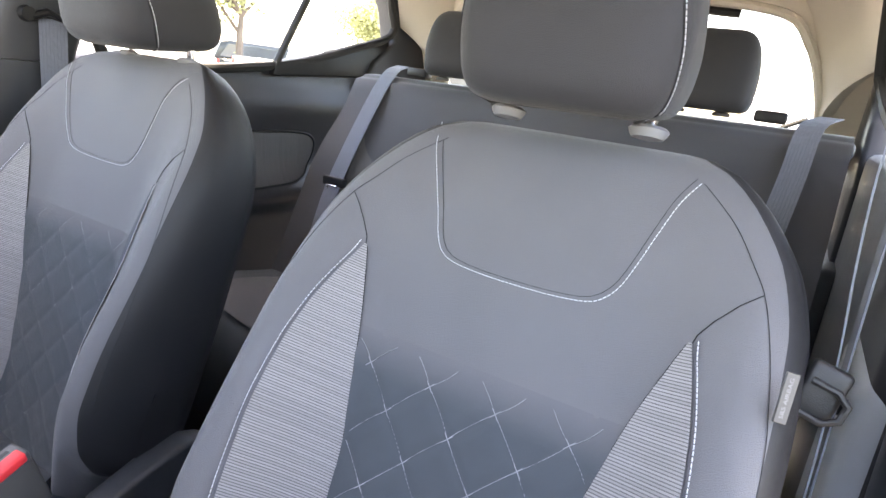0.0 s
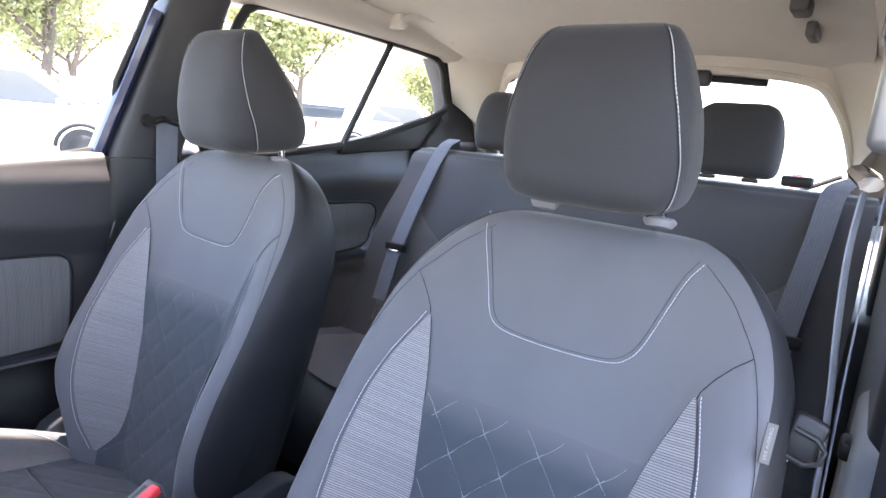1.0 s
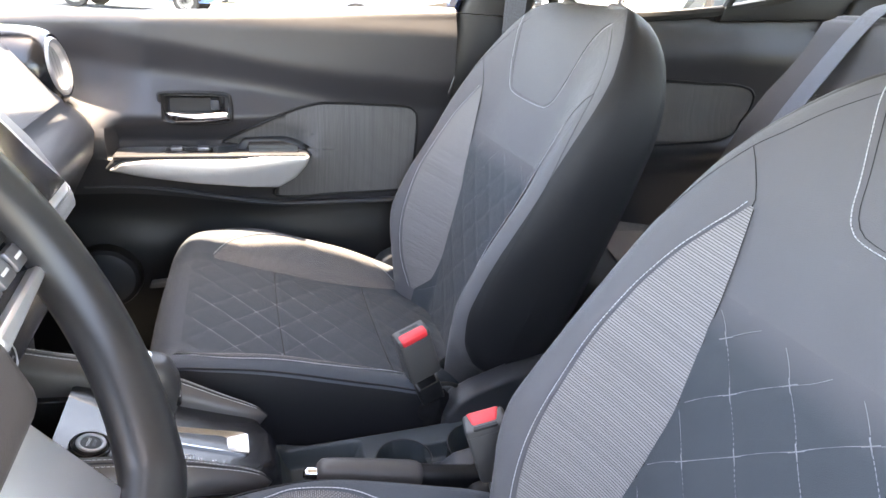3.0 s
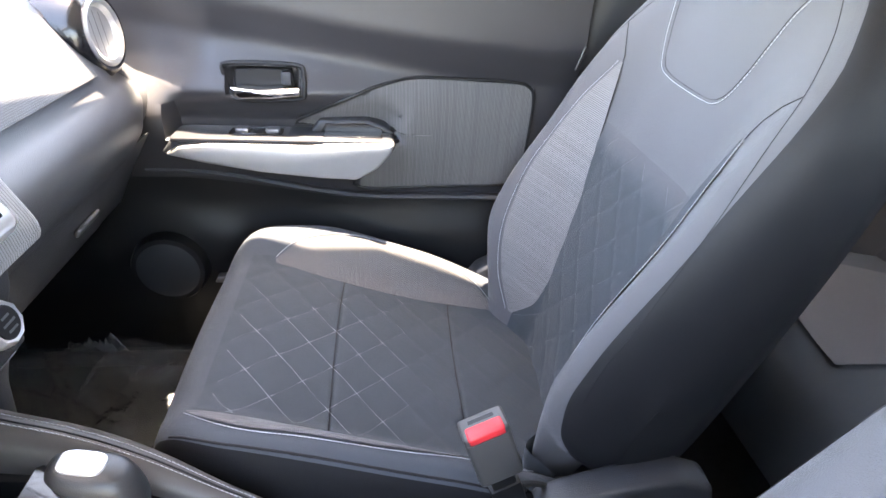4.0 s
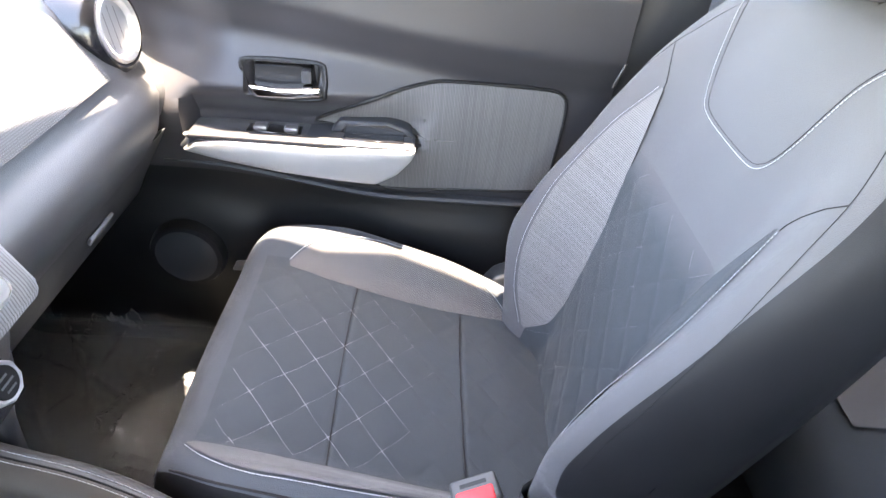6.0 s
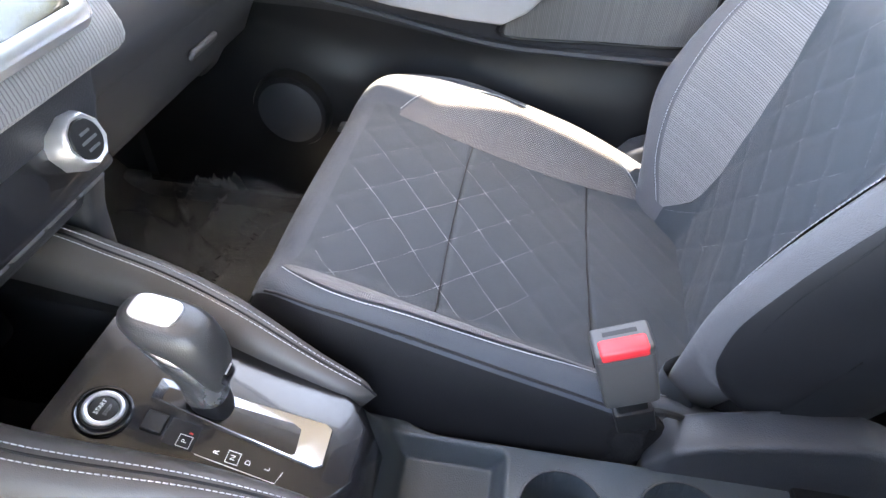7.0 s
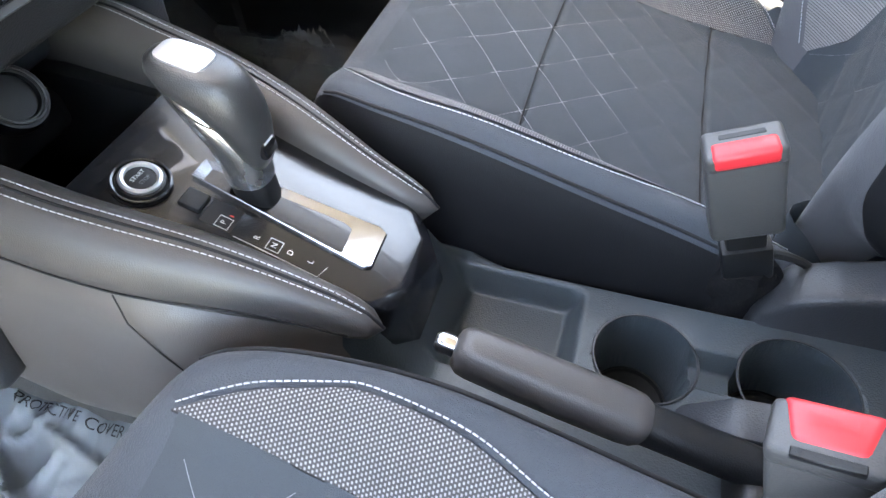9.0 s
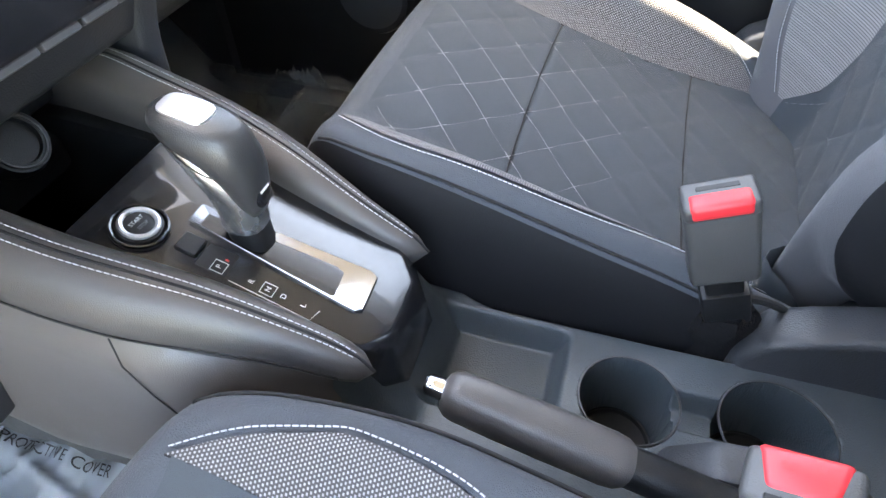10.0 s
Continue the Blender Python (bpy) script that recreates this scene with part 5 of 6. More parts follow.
# padded flanks that taper to the rear
for side in (-1, 1):
    secs = []
    for k in span(0, 1, 40):
        y = -0.40 + 0.402 * k
        taper = 1 - 0.5 * smooth(0.60, 1.0, k)
        nose = math.sqrt(max(0.0, 1 - (max(0.0, k - 0.92) / 0.08) ** 2)) * 0.97 + 0.03
        x = side * (0.088 - 0.030 * smooth(0.45, 1.0, k) + 0.012 * smooth(0.5, 0.0, k))
        z = 0.688 - SL * y + 0.010 * smooth(0.2, 0.7, k) - 0.012 * smooth(0.7, 1.0, k) - 0.05 * smooth(0.35, 0.0, k) - 0.010 * (1 - nose)
        w, h = 0.024 * taper * nose, taper * nose
        ring = [(-0.9 * w, -0.05 * h), (-w, -0.012 * h), (-0.75 * w, -0.003 * h), (-0.3 * w, 0.004 * h), (0.2 * w, 0.004 * h), (0.62 * w, -0.002 * h), (0.90 * w, -0.014 * h), (1.04 * w, -0.032 * h), (0.85 * w, -0.046 * h), (0.3 * w, -0.055 * h)]
        secs.append([Vector((x + side * a, y, z + b)) for a, b in ring])
    pad = solid("side_pad", rings(secs), PAD, console, "padded black vinyl flank", angle=70)
    for q in (0.12, 0.95):
        line = [s[3] + (s[4] - s[3]) * q + Vector((0, 0, 0.0006)) for s in secs[::2]]
        link("stitching", data("stitching", *stitches(line, 0.00042, 0.0046), STITCH), pad, "white contrast stitching", kind="stuff")
    link("flank_seam", data("flank_seam", *tube([q[7] + Vector((side * 0.0003, 0, 0)) for q in secs[:38]], 0.0010, 5), SEAM), pad)
    link("pad_seam", data("pad_seam", *tube([(s[3] + s[4]) / 2 + Vector((0, 0, -0.0002)) for s in secs], 0.0012, 5), SEAM), pad)
    c_top = hermite((-0.46, -0.32, -0.20, -0.14, -0.08, -0.03, 0.03), (0.74, 0.745, 0.735, 0.716, 0.690, 0.655, 0.62))
    c_low = hermite((-0.46, -0.36, -0.31, -0.25, -0.15, 0.03), (0.545, 0.49, 0.472, 0.482, 0.50, 0.53))
    secs = []
    for y in span(-0.46, -0.012, 40):
        xo = 0.1125 - 0.046 * smooth(-0.16, 0.0, y)
        row = [Vector((side * (xo - 0.012 * smooth(0.90, 1.0, q) - 0.010 * smooth(0.08, 0.0, q) + 0.003 * math.sin(math.pi * q)), y, c_low(y) + (c_top(y) - c_low(y)) * q)) for q in span(0, 1, 16)]
        secs.append(row + [Vector((side * (xo - 0.034), y, c_top(y))), Vector((side * (xo - 0.034), y, c_low(y)))])
    solid("console_cheek", rings(secs), VINYL, console, "smooth black console side panel, lightened for door light", angle=50)
    # black block over the inner cheek stands for the cubby's shade
    part("cubby_side", prism([(-0.47, 0.56), (-0.47, 0.735), (-0.33, 0.742), (-0.215, 0.735), (-0.205, 0.56)], "x", side * 0.058, side * 0.0778, 0.004, 2), BLACK, console, "black block for the shade in the open cubby")
    part("tunnel_carpet", block((min(side * 0.06, side * 0.10), -0.60, 0.36), (max(side * 0.06, side * 0.10), 0.0, 0.58), 0.01, 2), CARPET, console, "dark carpet over the tunnel")
    xs = lambda y: 0.1125 - 0.046 * smooth(-0.16, 0.0, y) + 0.0032
    link("cheek_seam", data("cheek_seam", *tube([(side * (xs(y) - 0.006 * (z > 0.71)), y, z) for y, z in ((-0.150, 0.722), (-0.146, 0.70), (-0.138, 0.665), (-0.127, 0.63), (-0.118, 0.58))], 0.0006, 5), SEAM), console)
# gate frame
og = [(0.0130, -0.152), (-0.0045, -0.152), (-0.0095, -0.11), (-0.0145, -0.028), (-0.0115, -0.0225), (0.0205, -0.0215), (0.0235, -0.026), (0.0185, -0.09)]
ig = [(0.0105, -0.146), (-0.0010, -0.146), (-0.0035, -0.105), (-0.0065, -0.052), (-0.0040, -0.0455), (0.0175, -0.0435), (0.0200, -0.047), (0.0160, -0.09)]
n = len(og)
secs = [[bez(x, y, 0.001) for x, y in og], [bez(x * 0.99, y, 0.0042) for x, y in og], [bez(x * 0.94 + 0.0003, y * 0.995, 0.0050) for x, y in og], [bez(x, y, 0.0012) for x, y in ig], [bez(x, y, -0.004) for x, y in ig]]
solid("gate_frame", rings(secs, caps=False), GATE, bezel, "satin silver gate frame", angle=30)
solid("gate_slot", ([bez(x, y, 0.0006) for x, y in ig], [tuple(range(n))]), PLASTIC, bezel, "dark grey gate slide")
# start button
btm = Matrix.Translation(bez(0.034, -0.175, 0.001)) @ Matrix.Rotation(radians(-19.8), 4, "X")
btn = solid("start_button", lathe([(0.0195, 0.0), (0.019, 0.003), (0.018, 0.004), (0.0162, 0.002), (0.0155, 0.0045), (0.013, 0.0055), (0.001, 0.0058)], btm, 40), BLACK, bezel, "round black start button")
solid("button_well", tube([btm @ Vector((0.0182 * math.cos(a), 0.0182 * math.sin(a), 0.0030)) for a in (2 * math.pi * k / 40 for k in range(40))], 0.0016, 8, True), GLOSS, btn, "gloss black raised rim")
solid("button_ring", tube([btm @ Vector((0.0120 * math.cos(a), 0.0120 * math.sin(a), 0.0056)) for a in (2 * math.pi * k / 40 for k in range(40))], 0.0021, 8, True), SILVER, btn, "bright ring")
tq = btm @ Matrix.Translation((0, 0, 0.0066)) @ Matrix.Rotation(radians(175), 4, "Z")
lettering("START", 0.0042, tq @ Matrix.Translation((0, 0.0022, 0)), WHITE_PRINT, "button_print", btn)
lettering("STOP", 0.0038, tq @ Matrix.Translation((0, -0.0034, 0)), GREY_SATIN, "button_print", btn)
# gear letters, release cover
sm2 = Matrix.Rotation(math.atan(-SL), 4, "X")
for ch, y in (("P", -0.118), ("R", -0.095), ("N", -0.083), ("D", -0.072), ("L", -0.058)):
    lettering(ch, 0.0056, Matrix.Translation(bez(0.0355, y, 0.0016)) @ sm2 @ Matrix.Rotation(radians(180), 4, "Z"), WHITE_PRINT, "gear_letter", bezel)
for y in (-0.118, -0.083):
    sq = [bez(0.0355 + a * 0.0046, y + b * 0.0044, 0.0015) for a, b in ((-1, -1), (1, -1), (1, 1), (-1, 1))]
    solid("letter_frame", tube(sq, 0.0004, 4, True), WHITE_PRINT, bezel)
solid("letter_line", tube([bez(0.042, -0.108, 0.0014), bez(0.044, -0.050, 0.0014), bez(0.034, -0.047, 0.0014)], 0.0003, 4), WHITE_PRINT, bezel)
part("lamp_dot", turned(block((-0.0005, -0.0014, 0), (0.0005, 0.0014, 0.0006), 0, 1), Matrix.Translation(bez(0.0285, -0.116, 0.0014)) @ sm2), RED_MARK, bezel)
part("release_cover", turned(block((-0.008, -0.008, -0.001), (0.008, 0.008, 0.0025), 0.001, 1), Matrix.Translation(bez(0.029, -0.142, 0.001)) @ sm2), BLACK, bezel)
part("index_plate", turned(block((-0.011, -0.012, -0.001), (0.011, 0.012, 0.0012), 0.001, 1), Matrix.Translation(bez(0.031, -0.122, 0.0)) @ sm2), BLACK, bezel)
# deck with tray and cup holders
deck_z = lambda y: 0.600 + 0.004 * smooth(0.15, 0.4, y)
CUPS = [(-0.018, 0.178, 0.0375), (-0.022, 0.286, 0.0405)]


def deck(x, y):
    z = deck_z(y)
    tx, ty = smooth(0.052, 0.040, abs(x + 0.020)), smooth(0.008, 0.03, y) * smooth(0.128, 0.112, y)
    z -= 0.028 * min(tx, 1) * ty
    z += 0.075 * smooth(0.030, -0.03, y) * smooth(0.088, 0.05, abs(x))
    for cx, cy, r in CUPS:
        q = math.hypot(x - cx, y - cy)
        z -= 0.075 * smooth(r + 0.002, r - 0.004, q)
    notch = smooth(0.018, 0.012, abs(x + 0.02)) * smooth(0.05, 0.04, abs(y - 0.232))
    z = min(z, deck_z(y) - 0.022 * notch) if 0.19 < y < 0.27 else z
    if x > 0:
        return z + 0.01 * smooth(0.075, 0.088, x)
    return z - 0.14 * smooth(0.074 + 0.022 * smooth(0.06, -0.02, y), 0.100 + 0.010 * smooth(0.06, -0.02, y), -x)


v, f, uv = sheet(lambda x, y: Vector((x, y, deck(x, y))), span(-0.098, 0.098, 110), span(-0.03, 0.62, 330))
solid("deck", (v, f), DECK, console, "slate grey console deck", angle=60)
for side in (-1, 1):
    # passenger side in black: the shade of the seat gap is in the colour
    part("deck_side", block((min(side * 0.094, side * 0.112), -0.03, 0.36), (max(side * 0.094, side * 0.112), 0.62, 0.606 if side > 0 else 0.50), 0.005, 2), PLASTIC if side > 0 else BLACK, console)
for cx, cy, r in CUPS:
    solid("cup_rim", tube([(cx + (r + 0.0015) * math.cos(a), cy + (r + 0.0015) * math.sin(a), deck_z(cy) + 0.0003) for a in (2 * math.pi * k / 48 for k in range(48))], 0.0011, 6, True), PLASTIC, console)
    solid("cup_mat", lathe([(0.001, 0.0), (r - 0.008, 0.0), (r - 0.0065, 0.002), (r - 0.0065, 0.004), (r - 0.005, 0.004), (r - 0.005, -0.002)], Matrix.Translation((cx, cy, deck_z(cy) - 0.0745)), 40), BLACK, console, "black cup holder mat")
part("rear_switch", block((-0.075, 0.385, 0.600), (-0.045, 0.44, 0.612), 0.003, 2), BLACK, console, "black switch blank")
part("carpet_edge", block((-0.125, -0.02, 0.38), (-0.100, 0.33, 0.565), 0.008, 2), DARK_CARPET, console, "carpet beside the console, blackened for the gap's shade")

# ---- shift lever ----
lever = thing("gear_lever", (0.0, -0.125, 0.72), "grey leather-wrapped automatic gear lever with bright top", "gear lever")


def oval(c, a, b, e, tilt=0.0, n=28):
    out = []
    for k in range(n):
        t = 2 * math.pi * k / n
        x, y = math.copysign(abs(math.cos(t)) ** e, math.cos(t)) * a, math.copysign(abs(math.sin(t)) ** e, math.sin(t)) * b
        out.append(Vector(c) + Vector((x, y, tilt * y)))
    return out


solid("boot", rings([oval((0.0, -0.112, 0.700), 0.0125, 0.0150, 0.7), oval((0.0, -0.113, 0.738), 0.0125, 0.0150, 0.7, 0.1)]), BLACK, lever, "black lever base", angle=60)
collar = [((0.000, -0.113, 0.731), 0.0140, 0.0155, 0.1), ((0.000, -0.113, 0.736), 0.0148, 0.0165, 0.05), ((0.000, -0.113, 0.746), 0.0148, 0.0160, -0.1), ((0.000, -0.116, 0.760), 0.0150, 0.0172, -0.25), ((0.001, -0.122, 0.776), 0.0158, 0.0190, -0.4), ((0.001, -0.130, 0.791), 0.0160, 0.0190, -0.5), ((0.001, -0.137, 0.802), 0.0150, 0.0150, -0.5)]
solid("collar", rings([oval(c, a, b, 0.8, t) for c, a, b, t in collar]), COLLAR, lever, "satin silver lever collar and front spine", angle=60)
kn = [((-0.001, -0.101, 0.757), 0.0100, 0.0060, 0.0), ((-0.001, -0.1015, 0.766), 0.0138, 0.0095, -0.3), ((0.000, -0.104, 0.783), 0.0165, 0.0150, -0.52), ((0.001, -0.110, 0.799), 0.0192, 0.0240, -0.50), ((0.002, -0.118, 0.812), 0.0216, 0.0325, -0.34), ((0.002, -0.122, 0.822), 0.0205, 0.0330, -0.24), ((0.002, -0.123, 0.829), 0.0180, 0.0300, -0.20), ((0.002, -0.123, 0.832), 0.0135, 0.0240, -0.20)]
solid("knob", rings([oval((c[0], c[1], c[2] - 0.010), a * 0.95, b * 0.95, 0.74, t) for c, a, b, t in kn]), KNOB_HIDE, lever, "dark grey leather knob", angle=70)
link("knob_seam", data("knob_seam", *tube([Vector((0.0225 * math.sin(a) * 0.9 + 0.001, -0.119 - 0.029 * math.cos(a), 0.799 + 0.008 * math.cos(a) - 0.014 * (1 - math.cos(a)) / 2)) for a in span(-1.9, 1.9, 30)], 0.0006, 5), SEAM), lever)
solid("knob_top", rings([oval((0.001, -0.128, 0.8222), 0.0118, 0.0168, 0.55, -0.20), oval((0.001, -0.128, 0.8243), 0.0112, 0.0160, 0.55, -0.20), oval((0.001, -0.128, 0.8248), 0.0090, 0.0135, 0.55, -0.20)]), SILVER, lever, "bright satin cap", angle=40)
part("knob_button", turned(block((-0.008, -0.003, -0.009), (0.008, 0.004, 0.009), 0.003, 2), Matrix.Translation((0.001, -0.0925, 0.766)) @ Matrix.Rotation(radians(8), 4, "X")), GLOSS, lever, "black release button")
part("button_mark", turned(block((-0.005, 0.0041, 0.002), (0.005, 0.0045, 0.0035), 0, 1), Matrix.Translation((0.001, -0.0925, 0.766)) @ Matrix.Rotation(radians(8), 4, "X")), WHITE_PRINT, lever)

# ---- hand brake ----
brake = thing("hand_brake", (0.07, 0.15, 0.6), "black vinyl hand brake lever with a chrome button", "hand brake")
ba, bb = Vector((0.057, 0.040, 0.677)), Vector((0.062, 0.290, 0.618))
bd = (bb - ba).normalized()
bu = Vector((1, 0, 0)).cross(bd).normalized()
grip = [(0.0, 0.006, 0.008), (0.002, 0.011, 0.013), (0.006, 0.0140, 0.0165), (0.012, 0.0150, 0.0180), (0.04, 0.0160, 0.0185), (0.08, 0.0165, 0.0185), (0.115, 0.0165, 0.0180), (0.124, 0.0155, 0.0170), (0.129, 0.0130, 0.0145)]


def brake_ring(d, a, b):
    c = ba + bd * (0.010 + d)
    return [c + Vector((1, 0, 0)) * a * math.copysign(abs(math.cos(t)) ** 0.75, math.cos(t)) + bu * b * math.copysign(abs(math.sin(t)) ** 0.75, math.sin(t)) for t in (2 * math.pi * k / 28 for k in range(28))]


solid("grip", rings([brake_ring(*g) for g in grip]), PAD, brake, "grained dark leather grip", angle=60)
solid("shaft", rings([brake_ring(d, 0.0125, 0.0140) for d in (0.125, 0.16, 0.20, 0.26)]), BLACK, brake, "black lever shaft", angle=60)
solid("button", tube([ba + bd * k for k in (-0.003, 0.0, 0.010, 0.018)], [0.005, 0.0075, 0.0078, 0.0078], 16), CHROME, brake, "chrome push button")
part("boot", block((0.045, 0.235, 0.585), (0.095, 0.34, 0.632), 0.014, 3), BLACK, brake, "black lever boot")
part("slot_cover", prism([(0.20, 0.60), (0.235, 0.632), (0.30, 0.640), (0.36, 0.60)], "x", 0.014, 0.046, 0.006, 2), PLASTIC, brake, "charcoal ramp beside the lever")


# ---- belt buckles ----
def narrowed(v, red):
    """Draws a button in towards the tongue's slot."""
    if v.co.x < red + 0.001:
        v.co.y *= 0.72 if red < -0.005 else 1.0


def buckle(base, top, turn, label, red=-0.001):
    """A buckle head on its stalk; the release faces along the stalk."""
    b = thing("seat_belt_buckle", base, label, "belt buckle", "front belt buckles")
    z = (Vector(top) - Vector(base)).normalized()
    y = Vector((math.sin(turn), math.cos(turn), 0))
    y = (y - z * y.dot(z)).normalized()
    x = y.cross(z)
    m = Matrix((x, y, z)).transposed().to_4x4()
    m.translation = top
    body = part("body", turned(block((-0.014, -0.0245, -0.080), (0.014, 0.0245, 0.0), 0.005, 3), m), BUCKLE, b, "grey plastic buckle body")
    part("top_plate", turned(block((-0.0145, -0.0245, -0.010), (0.0145, 0.0245, 0.0040), 0.004, 3), m), BUCKLE, body, "grey top plate")
    part("slot", turned(block((red - 0.0068, -0.014, 0.001), (red - 0.0018, 0.014, 0.0044), 0.0005, 1), m), BLACK, body)
    btn_ = part("release_button", turned(block((red, -0.0205, -0.008), (0.0155, 0.0205, 0.0054), 0.004, 3, taper=lambda b: [narrowed(v, red) for v in b.verts]), m), RED, body, "red release button")
    lettering("PRESS", 0.0078, m @ Matrix.Translation((0.0055, 0, 0.0062)) @ Matrix.Rotation(radians(90), 4, "Z"), RED, "button_print", btn_)
    part("stalk", turned(block((-0.008, -0.014, -0.20), (0.008, 0.014, -0.078), 0.003, 2), m), BLACK, b, "black stalk")
    part("sleeve", turned(block((-0.011, -0.018, -0.135), (0.011, 0.018, -0.098), 0.003, 2), m), BLACK, b)
    folds = []
    for k in span(0, 1, 9):
        folds.append([m @ Vector(((0.015 + 0.012 * k + 0.003 * math.sin(9 * k)) * math.cos(a) + 0.002 * math.sin(5 * a + 7 * k), (0.020 + 0.022 * k + 0.003 * math.sin(11 * k)) * math.sin(a) - 0.010 * k + 0.002 * math.cos(4 * a + 9 * k), -0.128 - 0.07 * k)) for a in (2 * math.pi * i / 24 for i in range(24))])
    solid("gaiter", rings(folds), DARK_CARPET, b, "crumpled black cloth gaiter")
    return b


buckle((-0.108, 0.265, 0.56), (-0.092, 0.199, 0.755), radians(-10), "grey seat belt buckle with red button, by the passenger seat")
buckle((0.115, 0.30, 0.56), (0.100, 0.235, 0.752), radians(192), "grey seat belt buckle with red button, by the driver seat", -0.0085)

cable = thing("buckle_cable", (-0.112, 0.24, 0.60), "thin black cable looped beside the passenger buckle", "cable")
solid("lead", tube(dense([(-0.100, 0.222, 0.640), (-0.098, 0.240, 0.655), (-0.104, 0.268, 0.650), (-0.112, 0.290, 0.630), (-0.118, 0.300, 0.59), (-0.12, 0.30, 0.50)], 0.008), 0.0035, 8), RUBBER, cable)
# ---- steering wheel ----
wheel = thing("steering_wheel", (0.33, -0.17, 1.03), "black leather steering wheel with silver lower spoke", "steering wheel")
wm = Matrix.Translation((0.3465, -0.143, 1.045)) @ Matrix.Rotation(radians(28), 4, "X")
rim = []
for k in range(72):
    a = 2 * math.pi * k / 72
    x, z = 0.169 * math.cos(a), 0.169 * math.sin(a)
    z = max(z, -0.146 - 0.010 * (1 - (x / 0.169) ** 2))
    rim.append(wm @ Vector((x, 0, z)))
solid("rim", tube(rim, 0.0195, 20, True), LEATHER, wheel, "black leather rim")
hub = part("hub", turned(prism([(-0.075, 0.045), (0.075, 0.045), (0.085, 0.0), (0.06, -0.07), (-0.06, -0.07), (-0.085, 0.0)], "y", -0.045, 0.0, 0.012, 3), wm), VINYL, wheel, "black vinyl hub")
for side in (-1, 1):
    sp = part("spoke", turned(prism([(side * 0.060, 0.030), (side * 0.172, 0.016), (side * 0.176, -0.028), (side * 0.060, -0.034)], "y", -0.03, -0.008, 0.005, 2), wm), GLOSS, wheel, "gloss black spoke with switches")
    part("spoke_trim", turned(prism([(side * 0.066, -0.028), (side * 0.172, -0.024), (side * 0.174, -0.031), (side * 0.066, -0.038)], "y", -0.014, 0.0, 0.002, 1), wm), SILVER, sp, "silver spoke trim")
    for k in range(3):
        x = side * (0.095 + 0.024 * k)
        key = part("switch", turned(block((x - 0.010, -0.012, -0.020), (x + 0.010, -0.003, -0.006), 0.002, 2), wm), GREY_SATIN, sp)
        part("switch_mark", turned(block((x - 0.005, -0.0034, -0.014), (x + 0.005, -0.0026, -0.012), 0, 1), wm), WHITE_PRINT, key)
        part("switch", turned(block((x - 0.010, -0.012, -0.003), (x + 0.010, -0.004, 0.010), 0.002, 2), wm), BLACK, sp)
part("lower_spoke", turned(prism([(-0.045, -0.06), (0.045, -0.06), (0.058, -0.150), (-0.058, -0.150)], "y", -0.028, -0.006, 0.006, 2), wm), SILVER, wheel, "satin silver lower spoke")
solid("column", tube([wm @ Vector((0, -0.04, 0)), wm @ Vector((0, -0.35, 0.0))], 0.045, 16), BLACK, wheel)


# ---- protective film on the floor ----
def film(name, x0, x1, y0, y1, seed, label, text, creases, skin):
    fm = thing(name, ((x0 + x1) / 2, (y0 + y1) / 2, 0.375), label, "floor film", "floor films")

    def h(x, y):
        k = Vector((x * 5 + seed, y * 5, seed))
        lively = 0.35 + 0.65 * smooth(-0.30, -0.45, y)
        fold = (1 - abs(noise.noise(k * 1.1))) ** 9 * 0.020 * lively + (1 - abs(noise.noise(k * 2.7 + Vector((3, 1, 0))))) ** 12 * 0.012 * lively + (1 - abs(noise.noise(k * 5.3))) ** 10 * 0.005 + abs(noise.noise(k * 8)) * 0.0022
        for ax, ay, bx, by, tall in creases:
            lx, ly = bx - ax, by - ay
            q = max(0, min(1, ((x - ax) * lx + (y - ay) * ly) / (lx * lx + ly * ly)))
            d = math.hypot(x - ax - q * lx, y - ay - q * ly)
            fold += tall * max(0, 1 - d / 0.011) ** 1.8 * math.sin(math.pi * (0.1 + 0.8 * q))
        edge = 0.05 * smooth(0.10, 0.0, abs(x - x0)) * (0.5 + abs(noise.noise(Vector((y * 9, seed, 2)))))
        return 0.382 + fold + edge + 0.30 * smooth(-0.62, -0.95, y)
    v, f, uv = sheet(lambda x, y: Vector((x, y, h(x, y))), span(x0, x1, 130), span(y0, y1, 200))
    link("film_sheet", data("film_sheet", v, f, skin), fm, "crumpled clear plastic film").visible_shadow = False
    for (px, py, rot, words) in text:
        lettering(words, 0.0165, Matrix.Translation((px, py, h(px, py) + 0.004)) @ Matrix.Rotation(radians(rot), 4, "Z"), INK, "film_print", fm, drape=h)
    return fm


